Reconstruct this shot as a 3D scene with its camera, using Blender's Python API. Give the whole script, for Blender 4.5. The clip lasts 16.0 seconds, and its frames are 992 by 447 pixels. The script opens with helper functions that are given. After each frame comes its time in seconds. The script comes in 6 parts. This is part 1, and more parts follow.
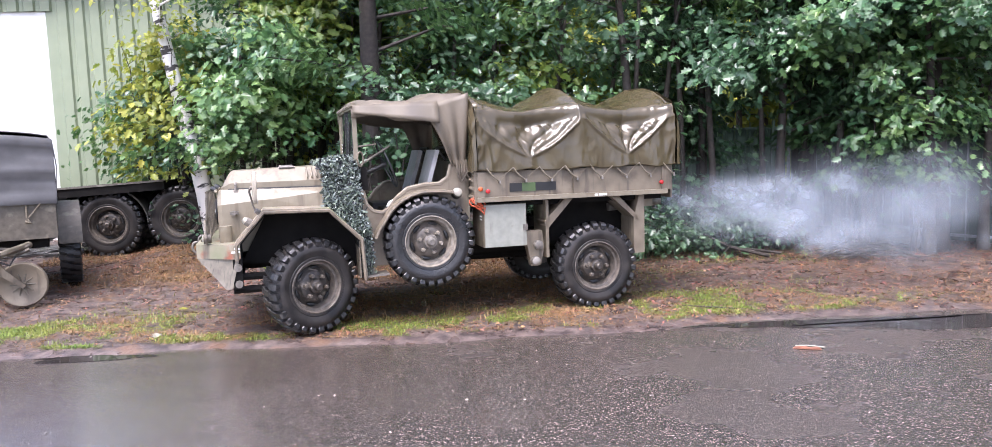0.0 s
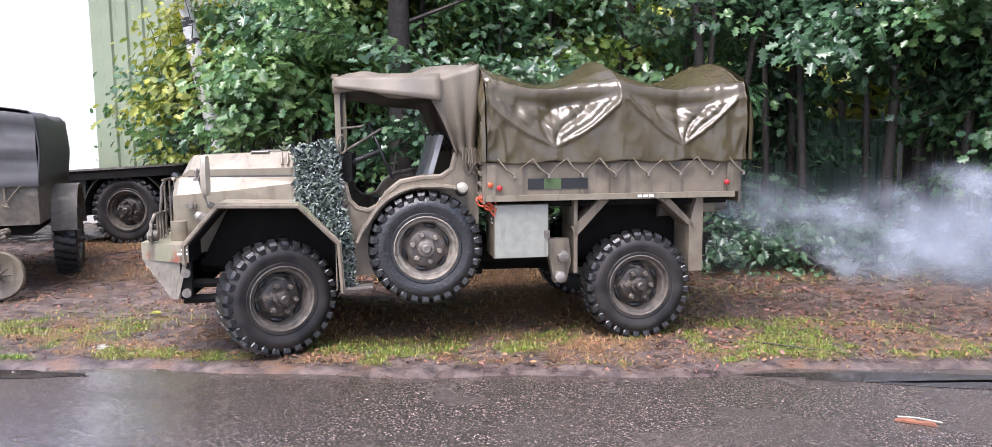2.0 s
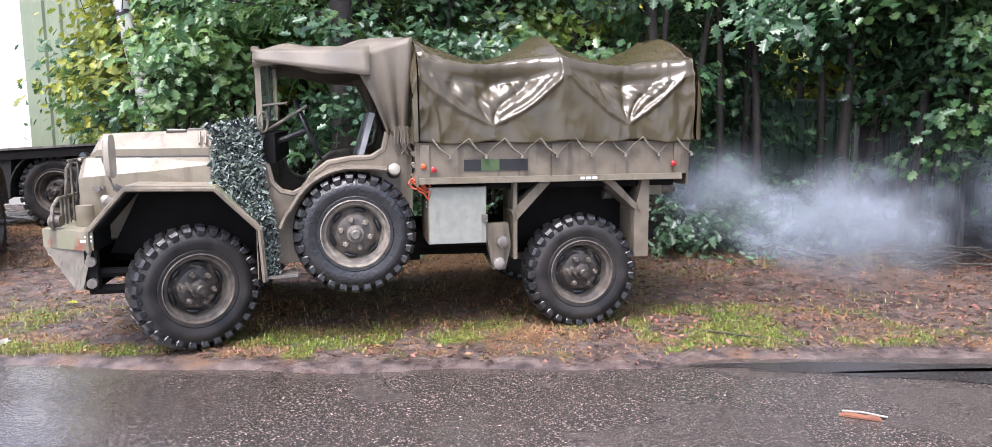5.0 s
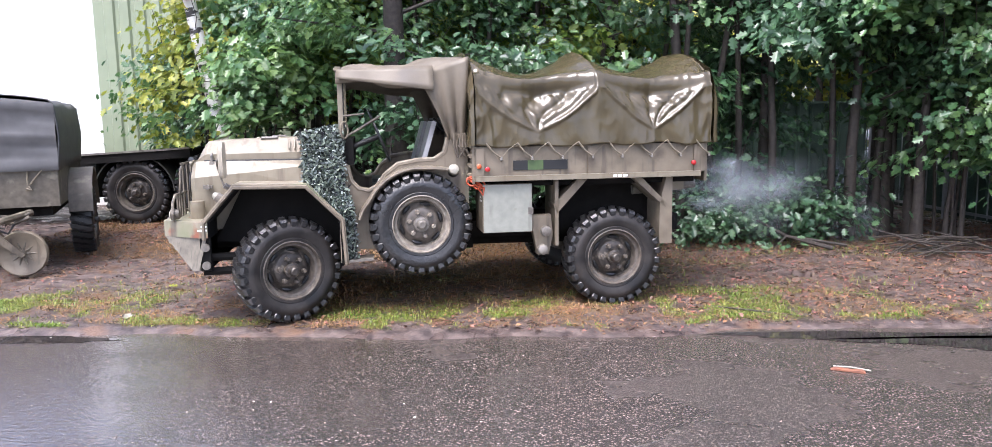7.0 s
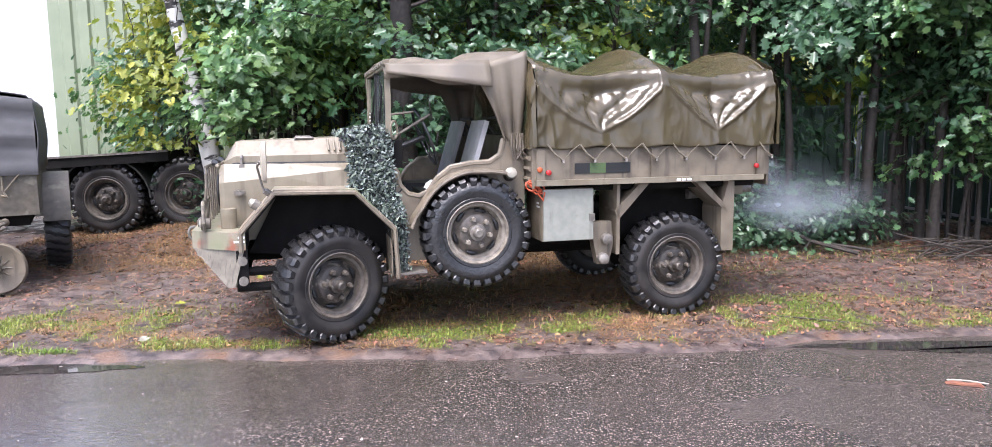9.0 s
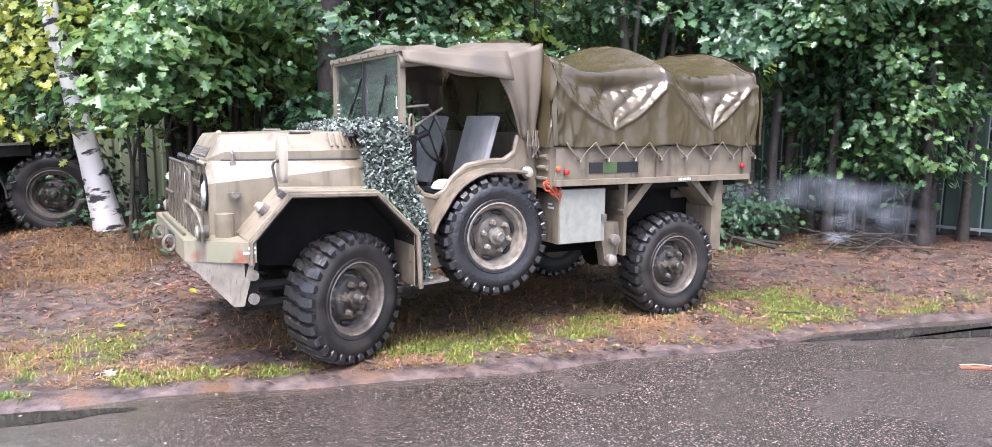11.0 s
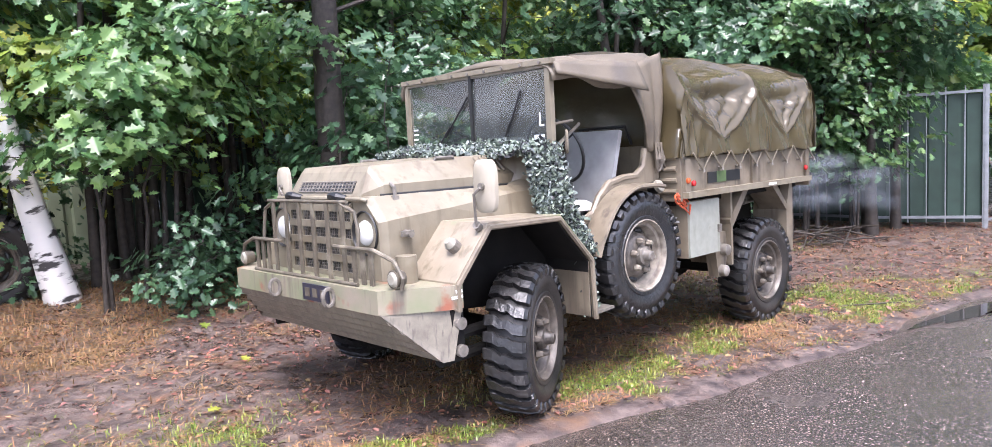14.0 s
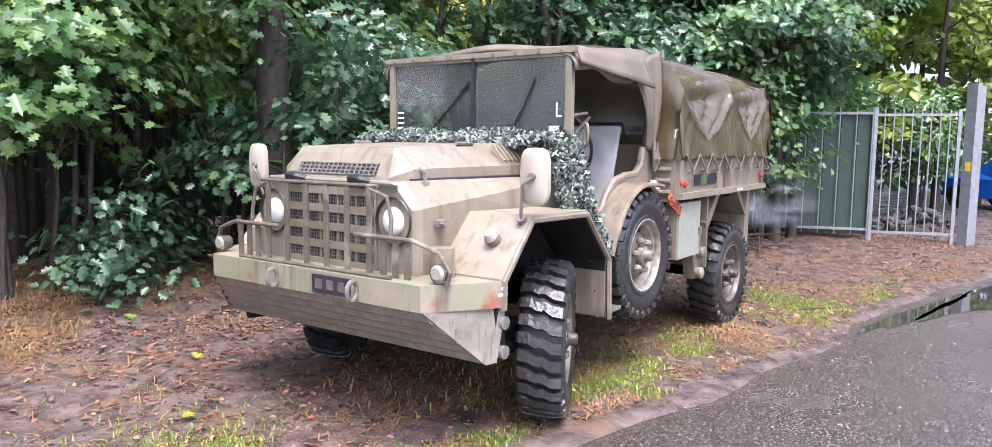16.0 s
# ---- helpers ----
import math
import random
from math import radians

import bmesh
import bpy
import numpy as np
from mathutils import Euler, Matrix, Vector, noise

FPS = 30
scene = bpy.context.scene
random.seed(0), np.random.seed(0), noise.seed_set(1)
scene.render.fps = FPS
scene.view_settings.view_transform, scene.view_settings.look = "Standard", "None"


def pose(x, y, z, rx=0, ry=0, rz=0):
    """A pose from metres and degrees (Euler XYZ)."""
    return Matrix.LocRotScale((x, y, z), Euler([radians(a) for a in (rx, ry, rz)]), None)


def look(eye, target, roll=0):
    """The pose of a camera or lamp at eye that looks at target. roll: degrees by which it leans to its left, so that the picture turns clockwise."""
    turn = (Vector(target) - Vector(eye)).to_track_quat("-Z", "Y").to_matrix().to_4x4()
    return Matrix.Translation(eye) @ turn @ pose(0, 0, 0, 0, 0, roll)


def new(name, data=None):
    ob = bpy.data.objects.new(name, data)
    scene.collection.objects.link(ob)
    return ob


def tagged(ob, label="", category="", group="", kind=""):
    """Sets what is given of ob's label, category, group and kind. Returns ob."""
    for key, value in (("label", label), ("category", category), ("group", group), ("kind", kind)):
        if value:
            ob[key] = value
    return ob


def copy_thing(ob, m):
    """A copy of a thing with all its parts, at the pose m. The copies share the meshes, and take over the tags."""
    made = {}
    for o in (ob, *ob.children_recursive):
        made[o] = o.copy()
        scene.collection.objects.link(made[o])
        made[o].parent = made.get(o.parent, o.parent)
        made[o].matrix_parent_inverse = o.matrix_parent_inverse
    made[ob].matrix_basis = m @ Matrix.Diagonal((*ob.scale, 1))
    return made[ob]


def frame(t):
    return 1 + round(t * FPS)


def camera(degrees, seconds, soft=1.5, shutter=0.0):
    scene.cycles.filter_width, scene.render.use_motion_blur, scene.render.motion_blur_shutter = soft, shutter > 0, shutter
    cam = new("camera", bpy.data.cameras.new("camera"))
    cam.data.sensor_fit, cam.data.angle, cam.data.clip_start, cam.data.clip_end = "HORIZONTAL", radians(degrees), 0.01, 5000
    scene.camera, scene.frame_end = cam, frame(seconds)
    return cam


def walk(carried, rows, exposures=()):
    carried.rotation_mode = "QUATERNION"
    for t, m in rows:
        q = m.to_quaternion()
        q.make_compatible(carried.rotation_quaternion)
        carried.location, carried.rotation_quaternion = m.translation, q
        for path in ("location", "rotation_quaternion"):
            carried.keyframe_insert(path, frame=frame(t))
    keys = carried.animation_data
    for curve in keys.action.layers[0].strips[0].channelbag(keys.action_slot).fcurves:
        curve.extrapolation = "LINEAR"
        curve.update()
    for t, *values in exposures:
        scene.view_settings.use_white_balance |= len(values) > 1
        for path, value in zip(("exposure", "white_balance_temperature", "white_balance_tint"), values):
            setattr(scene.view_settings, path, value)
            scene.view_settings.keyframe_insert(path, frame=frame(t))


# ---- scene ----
cam = camera(66.7, 16.0, soft=0.5)
METRES, EYE, TILT, LEAN, TURN = 10.3, 1.73, 0.0, 0.0, 0.0
ROWS = [
    (0.0, 0.0, 0.0, 0.0, -0.17, -5.74, 1.72),
    (0.5, 0.0142, 0.0409, -0.0026, 0.09, -5.74, 0.04),
    (1.0, 0.0258, 0.0839, -0.0018, 2.4, -6.37, 0.55),
    (1.5, 0.044, 0.1196, -0.0038, 5.5, -6.23, 0.13),
    (2.0, 0.0591, 0.1492, -0.0049, 6.83, -6.31, 0.51),
    (2.5, 0.0687, 0.1781, -0.0043, 7.2, -6.85, 1.08),
    (3.0, 0.09, 0.1977, -0.0071, 10.93, -6.42, -0.59),
    (3.5, 0.103, 0.2122, -0.0055, 10.41, -7.47, 0.01),
    (4.0, 0.0957, 0.2159, -0.0058, 5.04, -8.28, 0.25),
    (6.5, 0.0709, 0.1011, -0.0031, 4.26, -7.14, 0.3),
    (7.0, 0.0706, 0.0888, -0.0005, 6.3, -7.79, 0.83),
    (7.5, 0.056, 0.0851, -0.0022, 5.83, -7.94, 1.24),
    (8.0, 0.0295, 0.0874, -0.0004, 2.98, -8.08, 1.07),
    (8.5, 0.0001, 0.1092, -0.0035, 2.26, -7.5, 0.27),
    (11.0, -0.1885, 0.1846, -0.0044, -13.39, -7.69, -0.59),
    (11.5, -0.2204, 0.2048, -0.0054, -17.66, -6.64, -2.61),
    (12.0, -0.2628, 0.2155, -0.0056, -20.4, -6.46, 0.17),
    (12.5, -0.2934, 0.2376, -0.0073, -22.54, -6.28, 0.16),
    (13.0, -0.3231, 0.2601, -0.0068, -23.12, -6.02, -0.87),
    (13.5, -0.3603, 0.275, -0.0071, -25.41, -6.58, 1.18),
    (14.0, -0.3848, 0.3029, -0.0095, -27.69, -5.6, 3.03),
    (14.5, -0.4082, 0.323, -0.0093, -28.95, -4.83, 0.85),
    (15.0, -0.4343, 0.3371, -0.0099, -33.54, -5.58, 1.2),
    (15.5, -0.4442, 0.3554, -0.011, -37.23, -5.03, 0.95),
    (16.0, -0.4505, 0.3768, -0.0112, -38.22, -6.23, -0.55),
]
walk(cam, [(t, pose(0, 0, EYE, TILT, LEAN, TURN) @ pose(METRES * x, METRES * y, METRES * z, 90 + pitch, roll, yaw)) for t, x, y, z, yaw, pitch, roll in ROWS],
     exposures=[(0.0, 2.00, 6050, 21), (1.2, 1.88, 6080, 20), (3.5, 1.76, 6100, 17), (6.5, 1.95, 6050, 18), (8.7, 1.96, 6020, 18), (11.0, 2.18, 6000, 19), (16.0, 2.19, 6050, 20)])

# ---- world, sun, exposure ----
world = bpy.data.worlds.new("overcast_sky")
scene.world = world
world.use_nodes = True
wn = world.node_tree
wn.nodes.clear()
w_out = wn.nodes.new("ShaderNodeOutputWorld")
w_bg = wn.nodes.new("ShaderNodeBackground")
w_sky = wn.nodes.new("ShaderNodeTexSky")
w_hsv = wn.nodes.new("ShaderNodeHueSaturation")
w_sky.sky_type = "NISHITA"
w_sky.sun_disc = False
w_sky.sun_elevation, w_sky.sun_rotation = radians(66), radians(200)
w_sky.air_density, w_sky.dust_density, w_sky.ozone_density = 1.0, 4.0, 1.0
w_hsv.inputs["Saturation"].default_value = 0.85
w_bg.inputs["Strength"].default_value = 0.15
wn.links.new(w_sky.outputs[0], w_hsv.inputs["Color"])
wn.links.new(w_hsv.outputs[0], w_bg.inputs["Color"])
wn.links.new(w_bg.outputs[0], w_out.inputs["Surface"])
sun = new("sun", bpy.data.lights.new("sun", "SUN"))
sun.data.energy, sun.data.angle, sun.data.color = 1.5, radians(35), (1.0, 0.99, 0.97)
sun.matrix_world = look((-5, -0.5, 20), (0, 8, 0))

# ---- materials ----
MATS = {}


def mat(name, base, second=None, scale=6.0, amount=0.5, rough=0.5, rough2=None, metal=0.0, bump=0.1, bump_scale=60.0,
        third=None, third_scale=1.2, third_cut=0.55, island=0.0, translucent=0.0, coat=0.0, spec=0.5, cut_range=(0.35, 0.68), streak=None, streak_scale=(9, 9, 0.9), streak_cut=0.52):
    """A principled surface: two colours mixed by fine grain, a third in broad patches, relief, and a change from piece to piece."""
    m = bpy.data.materials.new(name)
    m.use_nodes = True
    nt = m.node_tree
    b = nt.nodes["Principled BSDF"]
    n, link = nt.nodes.new, nt.links.new
    coord = n("ShaderNodeTexCoord")
    grain = n("ShaderNodeTexNoise")
    grain.inputs["Scale"].default_value, grain.inputs["Detail"].default_value = scale, 6.0
    link(coord.outputs["Object"], grain.inputs["Vector"])
    ramp = n("ShaderNodeMapRange")
    ramp.inputs["From Min"].default_value, ramp.inputs["From Max"].default_value = cut_range
    link(grain.outputs["Fac"], ramp.inputs["Value"])
    mix = n("ShaderNodeMixRGB")
    mix.inputs["Color1"].default_value = (*base, 1)
    mix.inputs["Color2"].default_value = (*(second or base), 1)
    scaled = n("ShaderNodeMath")
    scaled.operation = "MULTIPLY"
    scaled.inputs[1].default_value = amount * 2
    scaled.use_clamp = True
    link(ramp.outputs[0], scaled.inputs[0])
    link(scaled.outputs[0], mix.inputs["Fac"])
    color = mix.outputs[0]
    if third:
        broad = n("ShaderNodeTexNoise")
        broad.inputs["Scale"].default_value, broad.inputs["Detail"].default_value = third_scale, 5.0
        link(coord.outputs["Object"], broad.inputs["Vector"])
        cut = n("ShaderNodeMapRange")
        cut.inputs["From Min"].default_value, cut.inputs["From Max"].default_value = third_cut, third_cut + 0.1
        link(broad.outputs["Fac"], cut.inputs["Value"])
        mix2 = n("ShaderNodeMixRGB")
        mix2.inputs["Color2"].default_value = (*third, 1)
        link(cut.outputs[0], mix2.inputs["Fac"])
        link(color, mix2.inputs["Color1"])
        color = mix2.outputs[0]
    if streak:
        stretch = n("ShaderNodeMapping")
        stretch.inputs["Scale"].default_value = streak_scale
        link(coord.outputs["Object"], stretch.inputs["Vector"])
        runs = n("ShaderNodeTexNoise")
        runs.inputs["Scale"].default_value, runs.inputs["Detail"].default_value = 1.7, 5.0
        link(stretch.outputs[0], runs.inputs["Vector"])
        sharp = n("ShaderNodeMapRange")
        sharp.inputs["From Min"].default_value, sharp.inputs["From Max"].default_value = streak_cut, streak_cut + 0.16
        sharp.inputs["To Max"].default_value = 0.8
        link(runs.outputs["Fac"], sharp.inputs["Value"])
        mix3 = n("ShaderNodeMixRGB")
        mix3.inputs["Color2"].default_value = (*streak, 1)
        link(sharp.outputs[0], mix3.inputs["Fac"])
        link(color, mix3.inputs["Color1"])
        color = mix3.outputs[0]
    if island:
        geo = n("ShaderNodeNewGeometry")
        hsv = n("ShaderNodeHueSaturation")
        vary = n("ShaderNodeMapRange")
        vary.inputs["To Min"].default_value, vary.inputs["To Max"].default_value = 1 - island, 1 + island
        link(geo.outputs["Random Per Island"], vary.inputs["Value"])
        link(vary.outputs[0], hsv.inputs["Value"])
        hue = n("ShaderNodeMapRange")
        hue.inputs["To Min"].default_value, hue.inputs["To Max"].default_value = 0.5 + 0.05 * island, 0.5 - 0.07 * island
        link(geo.outputs["Random Per Island"], hue.inputs["Value"])
        link(hue.outputs[0], hsv.inputs["Hue"])
        link(color, hsv.inputs["Color"])
        color = hsv.outputs[0]
    link(color, b.inputs["Base Color"])
    b.inputs["Metallic"].default_value = metal
    b.inputs["Specular IOR Level"].default_value = spec
    b.inputs["Coat Weight"].default_value = coat
    b.inputs["Coat Roughness"].default_value = 0.26
    if rough2 is None:
        b.inputs["Roughness"].default_value = rough
    else:
        wet = n("ShaderNodeTexNoise")
        wet.inputs["Scale"].default_value, wet.inputs["Detail"].default_value = third_scale * 1.7, 4.0
        link(coord.outputs["Object"], wet.inputs["Vector"])
        rr = n("ShaderNodeMapRange")
        rr.inputs["From Min"].default_value, rr.inputs["From Max"].default_value = 0.4, 0.62
        rr.inputs["To Min"].default_value, rr.inputs["To Max"].default_value = rough, rough2
        link(wet.outputs["Fac"], rr.inputs["Value"])
        link(rr.outputs[0], b.inputs["Roughness"])
    if bump:
        fine = n("ShaderNodeTexNoise")
        fine.inputs["Scale"].default_value, fine.inputs["Detail"].default_value = bump_scale, 4.0
        link(coord.outputs["Object"], fine.inputs["Vector"])
        bm_node = n("ShaderNodeBump")
        bm_node.inputs["Strength"].default_value, bm_node.inputs["Distance"].default_value = bump, 0.01
        link(fine.outputs["Fac"], bm_node.inputs["Height"])
        link(bm_node.outputs[0], b.inputs["Normal"])
    if translucent:
        tr = n("ShaderNodeBsdfTranslucent")
        link(color, tr.inputs["Color"])
        ms = n("ShaderNodeMixShader")
        ms.inputs["Fac"].default_value = translucent
        link(b.outputs[0], ms.inputs[1])
        link(tr.outputs[0], ms.inputs[2])
        link(ms.outputs[0], nt.nodes["Material Output"].inputs["Surface"])
    MATS[name] = m
    return m


PAINT = mat("sand_olive_paint", (0.192, 0.166, 0.118), (0.155, 0.133, 0.093), 9, 0.5, 0.38, 0.6, bump=0.06, third=(0.15, 0.124, 0.083), third_scale=3.2, third_cut=0.51, streak=(0.105, 0.084, 0.056), streak_cut=0.545)
PAINT_PATCH = mat("patched_fender_paint", (0.222, 0.187, 0.137), (0.182, 0.152, 0.108), 9, 0.5, 0.38, 0.6, bump=0.06, third=(0.14, 0.175, 0.085), third_scale=2.1, third_cut=0.62, streak=(0.105, 0.084, 0.056), streak_cut=0.55)
MIRROR_BACK = mat("pale_beige_enamel", (0.31, 0.275, 0.215), (0.26, 0.23, 0.175), 10, 0.5, 0.35, bump=0.03)
PAINT_GRIMY = mat("grimy_sand_paint", (0.172, 0.142, 0.102), (0.12, 0.098, 0.068), 7, 0.5, 0.4, 0.65, bump=0.08, third=(0.085, 0.068, 0.048), third_scale=3.4, third_cut=0.56, streak=(0.06, 0.048, 0.035), streak_cut=0.55)
# Darker brown puts the guard bars' shade into the paint; the mottling is dirt.
GUARD = mat("shaded_dirty_guard_paint", (0.105, 0.088, 0.063), (0.06, 0.05, 0.036), 14, 0.5, 0.5, bump=0.1, third=(0.17, 0.148, 0.108), third_scale=6, third_cut=0.58)
PLATE = mat("scratched_plate", (0.165, 0.146, 0.112), (0.105, 0.091, 0.07), 14, 0.5, 0.45, bump=0.15, streak=(0.06, 0.05, 0.04), streak_scale=(30, 45, 4.5), streak_cut=0.54)
# Near-black, so the shade under the body and in the arches is its colour.
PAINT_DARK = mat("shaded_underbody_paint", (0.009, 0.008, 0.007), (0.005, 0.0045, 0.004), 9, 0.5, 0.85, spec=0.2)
PAINT_PALE = mat("pale_grey_green_paint", (0.25, 0.255, 0.215), (0.19, 0.195, 0.165), 14, 0.4, 0.45, bump=0.05, third=(0.15, 0.135, 0.095), third_scale=4, third_cut=0.60, streak=(0.10, 0.09, 0.065), streak_cut=0.57)
PAINT_RUST = mat("worn_green_and_red_paint", (0.215, 0.182, 0.137), (0.145, 0.158, 0.088), 5, 0.5, 0.5, bump=0.1, third=(0.20, 0.068, 0.036), third_scale=4.5, third_cut=0.585, streak=(0.08, 0.065, 0.05), streak_cut=0.56)
METAL_WORN = mat("worn_grey_steel", (0.15, 0.135, 0.115), (0.085, 0.075, 0.062), 30, 0.5, 0.45, bump=0.2, third=(0.19, 0.175, 0.15), third_scale=5, third_cut=0.55)
CANVAS = mat("wet_brown_tarpaulin", (0.064, 0.050, 0.025), (0.050, 0.039, 0.020), 5, 0.5, 0.13, 0.23, bump=0.16, bump_scale=26, third=(0.050, 0.040, 0.020), third_scale=2.0, third_cut=0.58)
CANVAS_CAB = mat("damp_brown_canvas", (0.122, 0.099, 0.068), (0.086, 0.070, 0.048), 5, 0.5, 0.5, 0.7, bump=0.12, bump_scale=220, third=(0.08, 0.066, 0.05), third_scale=2.4, third_cut=0.56)
CANVAS_GREY = mat("grey_trailer_canvas", (0.085, 0.083, 0.083), (0.06, 0.059, 0.06), 5, 0.5, 0.6, bump=0.1, bump_scale=200)
RUBBER = mat("wet_black_rubber", (0.009, 0.009, 0.0095), (0.019, 0.018, 0.0175), 12, 0.5, 0.24, 0.46, bump=0.7, bump_scale=34, spec=0.6)
RUBBER_MUD = mat("muddy_tyre_wall", (0.036, 0.032, 0.029), (0.018, 0.0165, 0.0155), 7, 0.5, 0.42, bump=0.14, third=(0.012, 0.0115, 0.0115), third_scale=3, third_cut=0.52, spec=0.25)
RIM_MUD = mat("mud_covered_steel", (0.115, 0.097, 0.078), (0.056, 0.047, 0.038), 22, 0.5, 0.45, bump=0.25, third=(0.05, 0.042, 0.034), third_scale=7, third_cut=0.58)
RIM_DARK = mat("grimy_wheel_disc", (0.045, 0.036, 0.028), (0.014, 0.012, 0.010), 26, 0.5, 0.5, bump=0.35, third=(0.15, 0.128, 0.10), third_scale=13, third_cut=0.53)
RIM_PALE = mat("pale_painted_rim", (0.235, 0.208, 0.168), (0.115, 0.096, 0.075), 20, 0.5, 0.42, bump=0.2, third=(0.09, 0.072, 0.055), third_scale=9, third_cut=0.60)
BLACK = mat("black_plastic", (0.012, 0.012, 0.012), rough=0.45, bump=0.05)
SEAT_GREY = mat("grey_steel_seat_back", (0.35, 0.345, 0.34), (0.26, 0.255, 0.25), 8, 0.5, 0.4, bump=0.04)
CREAM = mat("cream_lamp_disc", (0.25, 0.235, 0.19), (0.18, 0.165, 0.13), 20, 0.4, 0.35)
LAMP_WHITE = mat("white_headlamp_glass", (0.60, 0.59, 0.55), (0.50, 0.49, 0.45), 14, 0.4, 0.12, bump=0.05)
RED = mat("red_lamp_lens", (0.36, 0.02, 0.02), rough=0.2, bump=0.0)
ORANGE = mat("orange_lamp_lens", (0.42, 0.085, 0.025), rough=0.2, bump=0.0)
ROPE = mat("weathered_rope", (0.16, 0.135, 0.095), (0.11, 0.09, 0.062), 60, 0.5, 0.8, bump=0.3)
ORANGE_ROPE = mat("orange_cord", (0.45, 0.075, 0.025), (0.32, 0.055, 0.02), 60, 0.5, 0.6)
WHITE = mat("white_paint", (0.75, 0.75, 0.73), (0.68, 0.68, 0.66), 8, 0.4, 0.4, bump=0.02)
NETTING = mat("camouflage_scrim", (0.13, 0.165, 0.125), (0.07, 0.095, 0.07), 40, 0.6, 0.7, island=0.75)
NET_PALE = mat("pale_camouflage_scrim", (0.21, 0.245, 0.225), (0.14, 0.165, 0.15), 40, 0.5, 0.7, island=0.5)
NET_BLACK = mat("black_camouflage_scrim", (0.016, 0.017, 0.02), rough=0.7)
SOIL = mat("soil_with_leaf_litter", (0.116, 0.086, 0.074), (0.030, 0.022, 0.021), 9, 0.5, 0.22, 0.70, bump=1.0, bump_scale=26, third=(0.115, 0.068, 0.044), third_scale=2.6, third_cut=0.58)
GRASS = mat("wet_grass", (0.135, 0.215, 0.030), (0.20, 0.215, 0.05), 3, 0.5, 0.4, bump=0, island=0.45, translucent=0.25)
STRAW = mat("dead_grass", (0.29, 0.185, 0.08), (0.21, 0.128, 0.058), 3, 0.5, 0.7, bump=0, island=0.35, translucent=0.15)
LITTER = mat("fallen_leaves", (0.175, 0.082, 0.042), (0.080, 0.046, 0.033), 2, 0.5, 0.55, bump=0, island=0.5)
LEAF = mat("wet_oak_leaf", (0.062, 0.148, 0.066), (0.11, 0.205, 0.06), 1.5, 0.5, 0.30, bump=0, island=0.45, translucent=0.35, spec=0.6)
# Brighter copy of the wet oak leaf: sunlight is put into its green.
LEAF_BRIGHT = mat("sunlit_wet_oak_leaf", (0.082, 0.178, 0.066), (0.125, 0.215, 0.062), 1.5, 0.5, 0.30, bump=0, island=0.4, translucent=0.35, spec=0.45)
# Lime and yellow put the light through the far crowns into leaf colour.
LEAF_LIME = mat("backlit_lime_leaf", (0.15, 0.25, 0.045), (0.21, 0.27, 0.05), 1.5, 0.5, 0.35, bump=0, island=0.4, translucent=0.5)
LEAF_YELLOW = mat("yellowing_sunlit_leaf", (0.30, 0.31, 0.05), (0.18, 0.25, 0.04), 1.5, 0.5, 0.4, bump=0, island=0.35, translucent=0.4)
LEAF_DARK = mat("deep_green_leaf", (0.055, 0.122, 0.064), (0.076, 0.152, 0.07), 1.2, 0.5, 0.30, bump=0, island=0.4, translucent=0.42, spec=0.6)
BARK = mat("dark_wet_bark", (0.040, 0.031, 0.024), (0.018, 0.014, 0.011), 18, 0.5, 0.75, bump=0.8, bump_scale=25)
CLADDING = mat("green_steel_cladding", (0.225, 0.26, 0.17), (0.195, 0.23, 0.15), 3, 0.4, 0.5, bump=0.03)
FENCE_GREEN = mat("dull_green_fence_sheet", (0.021, 0.046, 0.033), (0.015, 0.034, 0.024), 4, 0.5, 0.6, bump=0.05)
GALV = mat("galvanised_steel", (0.24, 0.25, 0.265), (0.18, 0.19, 0.20), 12, 0.5, 0.4, metal=0.3, bump=0.04)
ROOF_GREY = mat("grey_roof_sheet", (0.2, 0.2, 0.2), rough=0.6)
STONE = mat("grey_rubble", (0.035, 0.032, 0.030), (0.018, 0.017, 0.016), 8, 0.5, 0.7, bump=0.4, island=0.4)


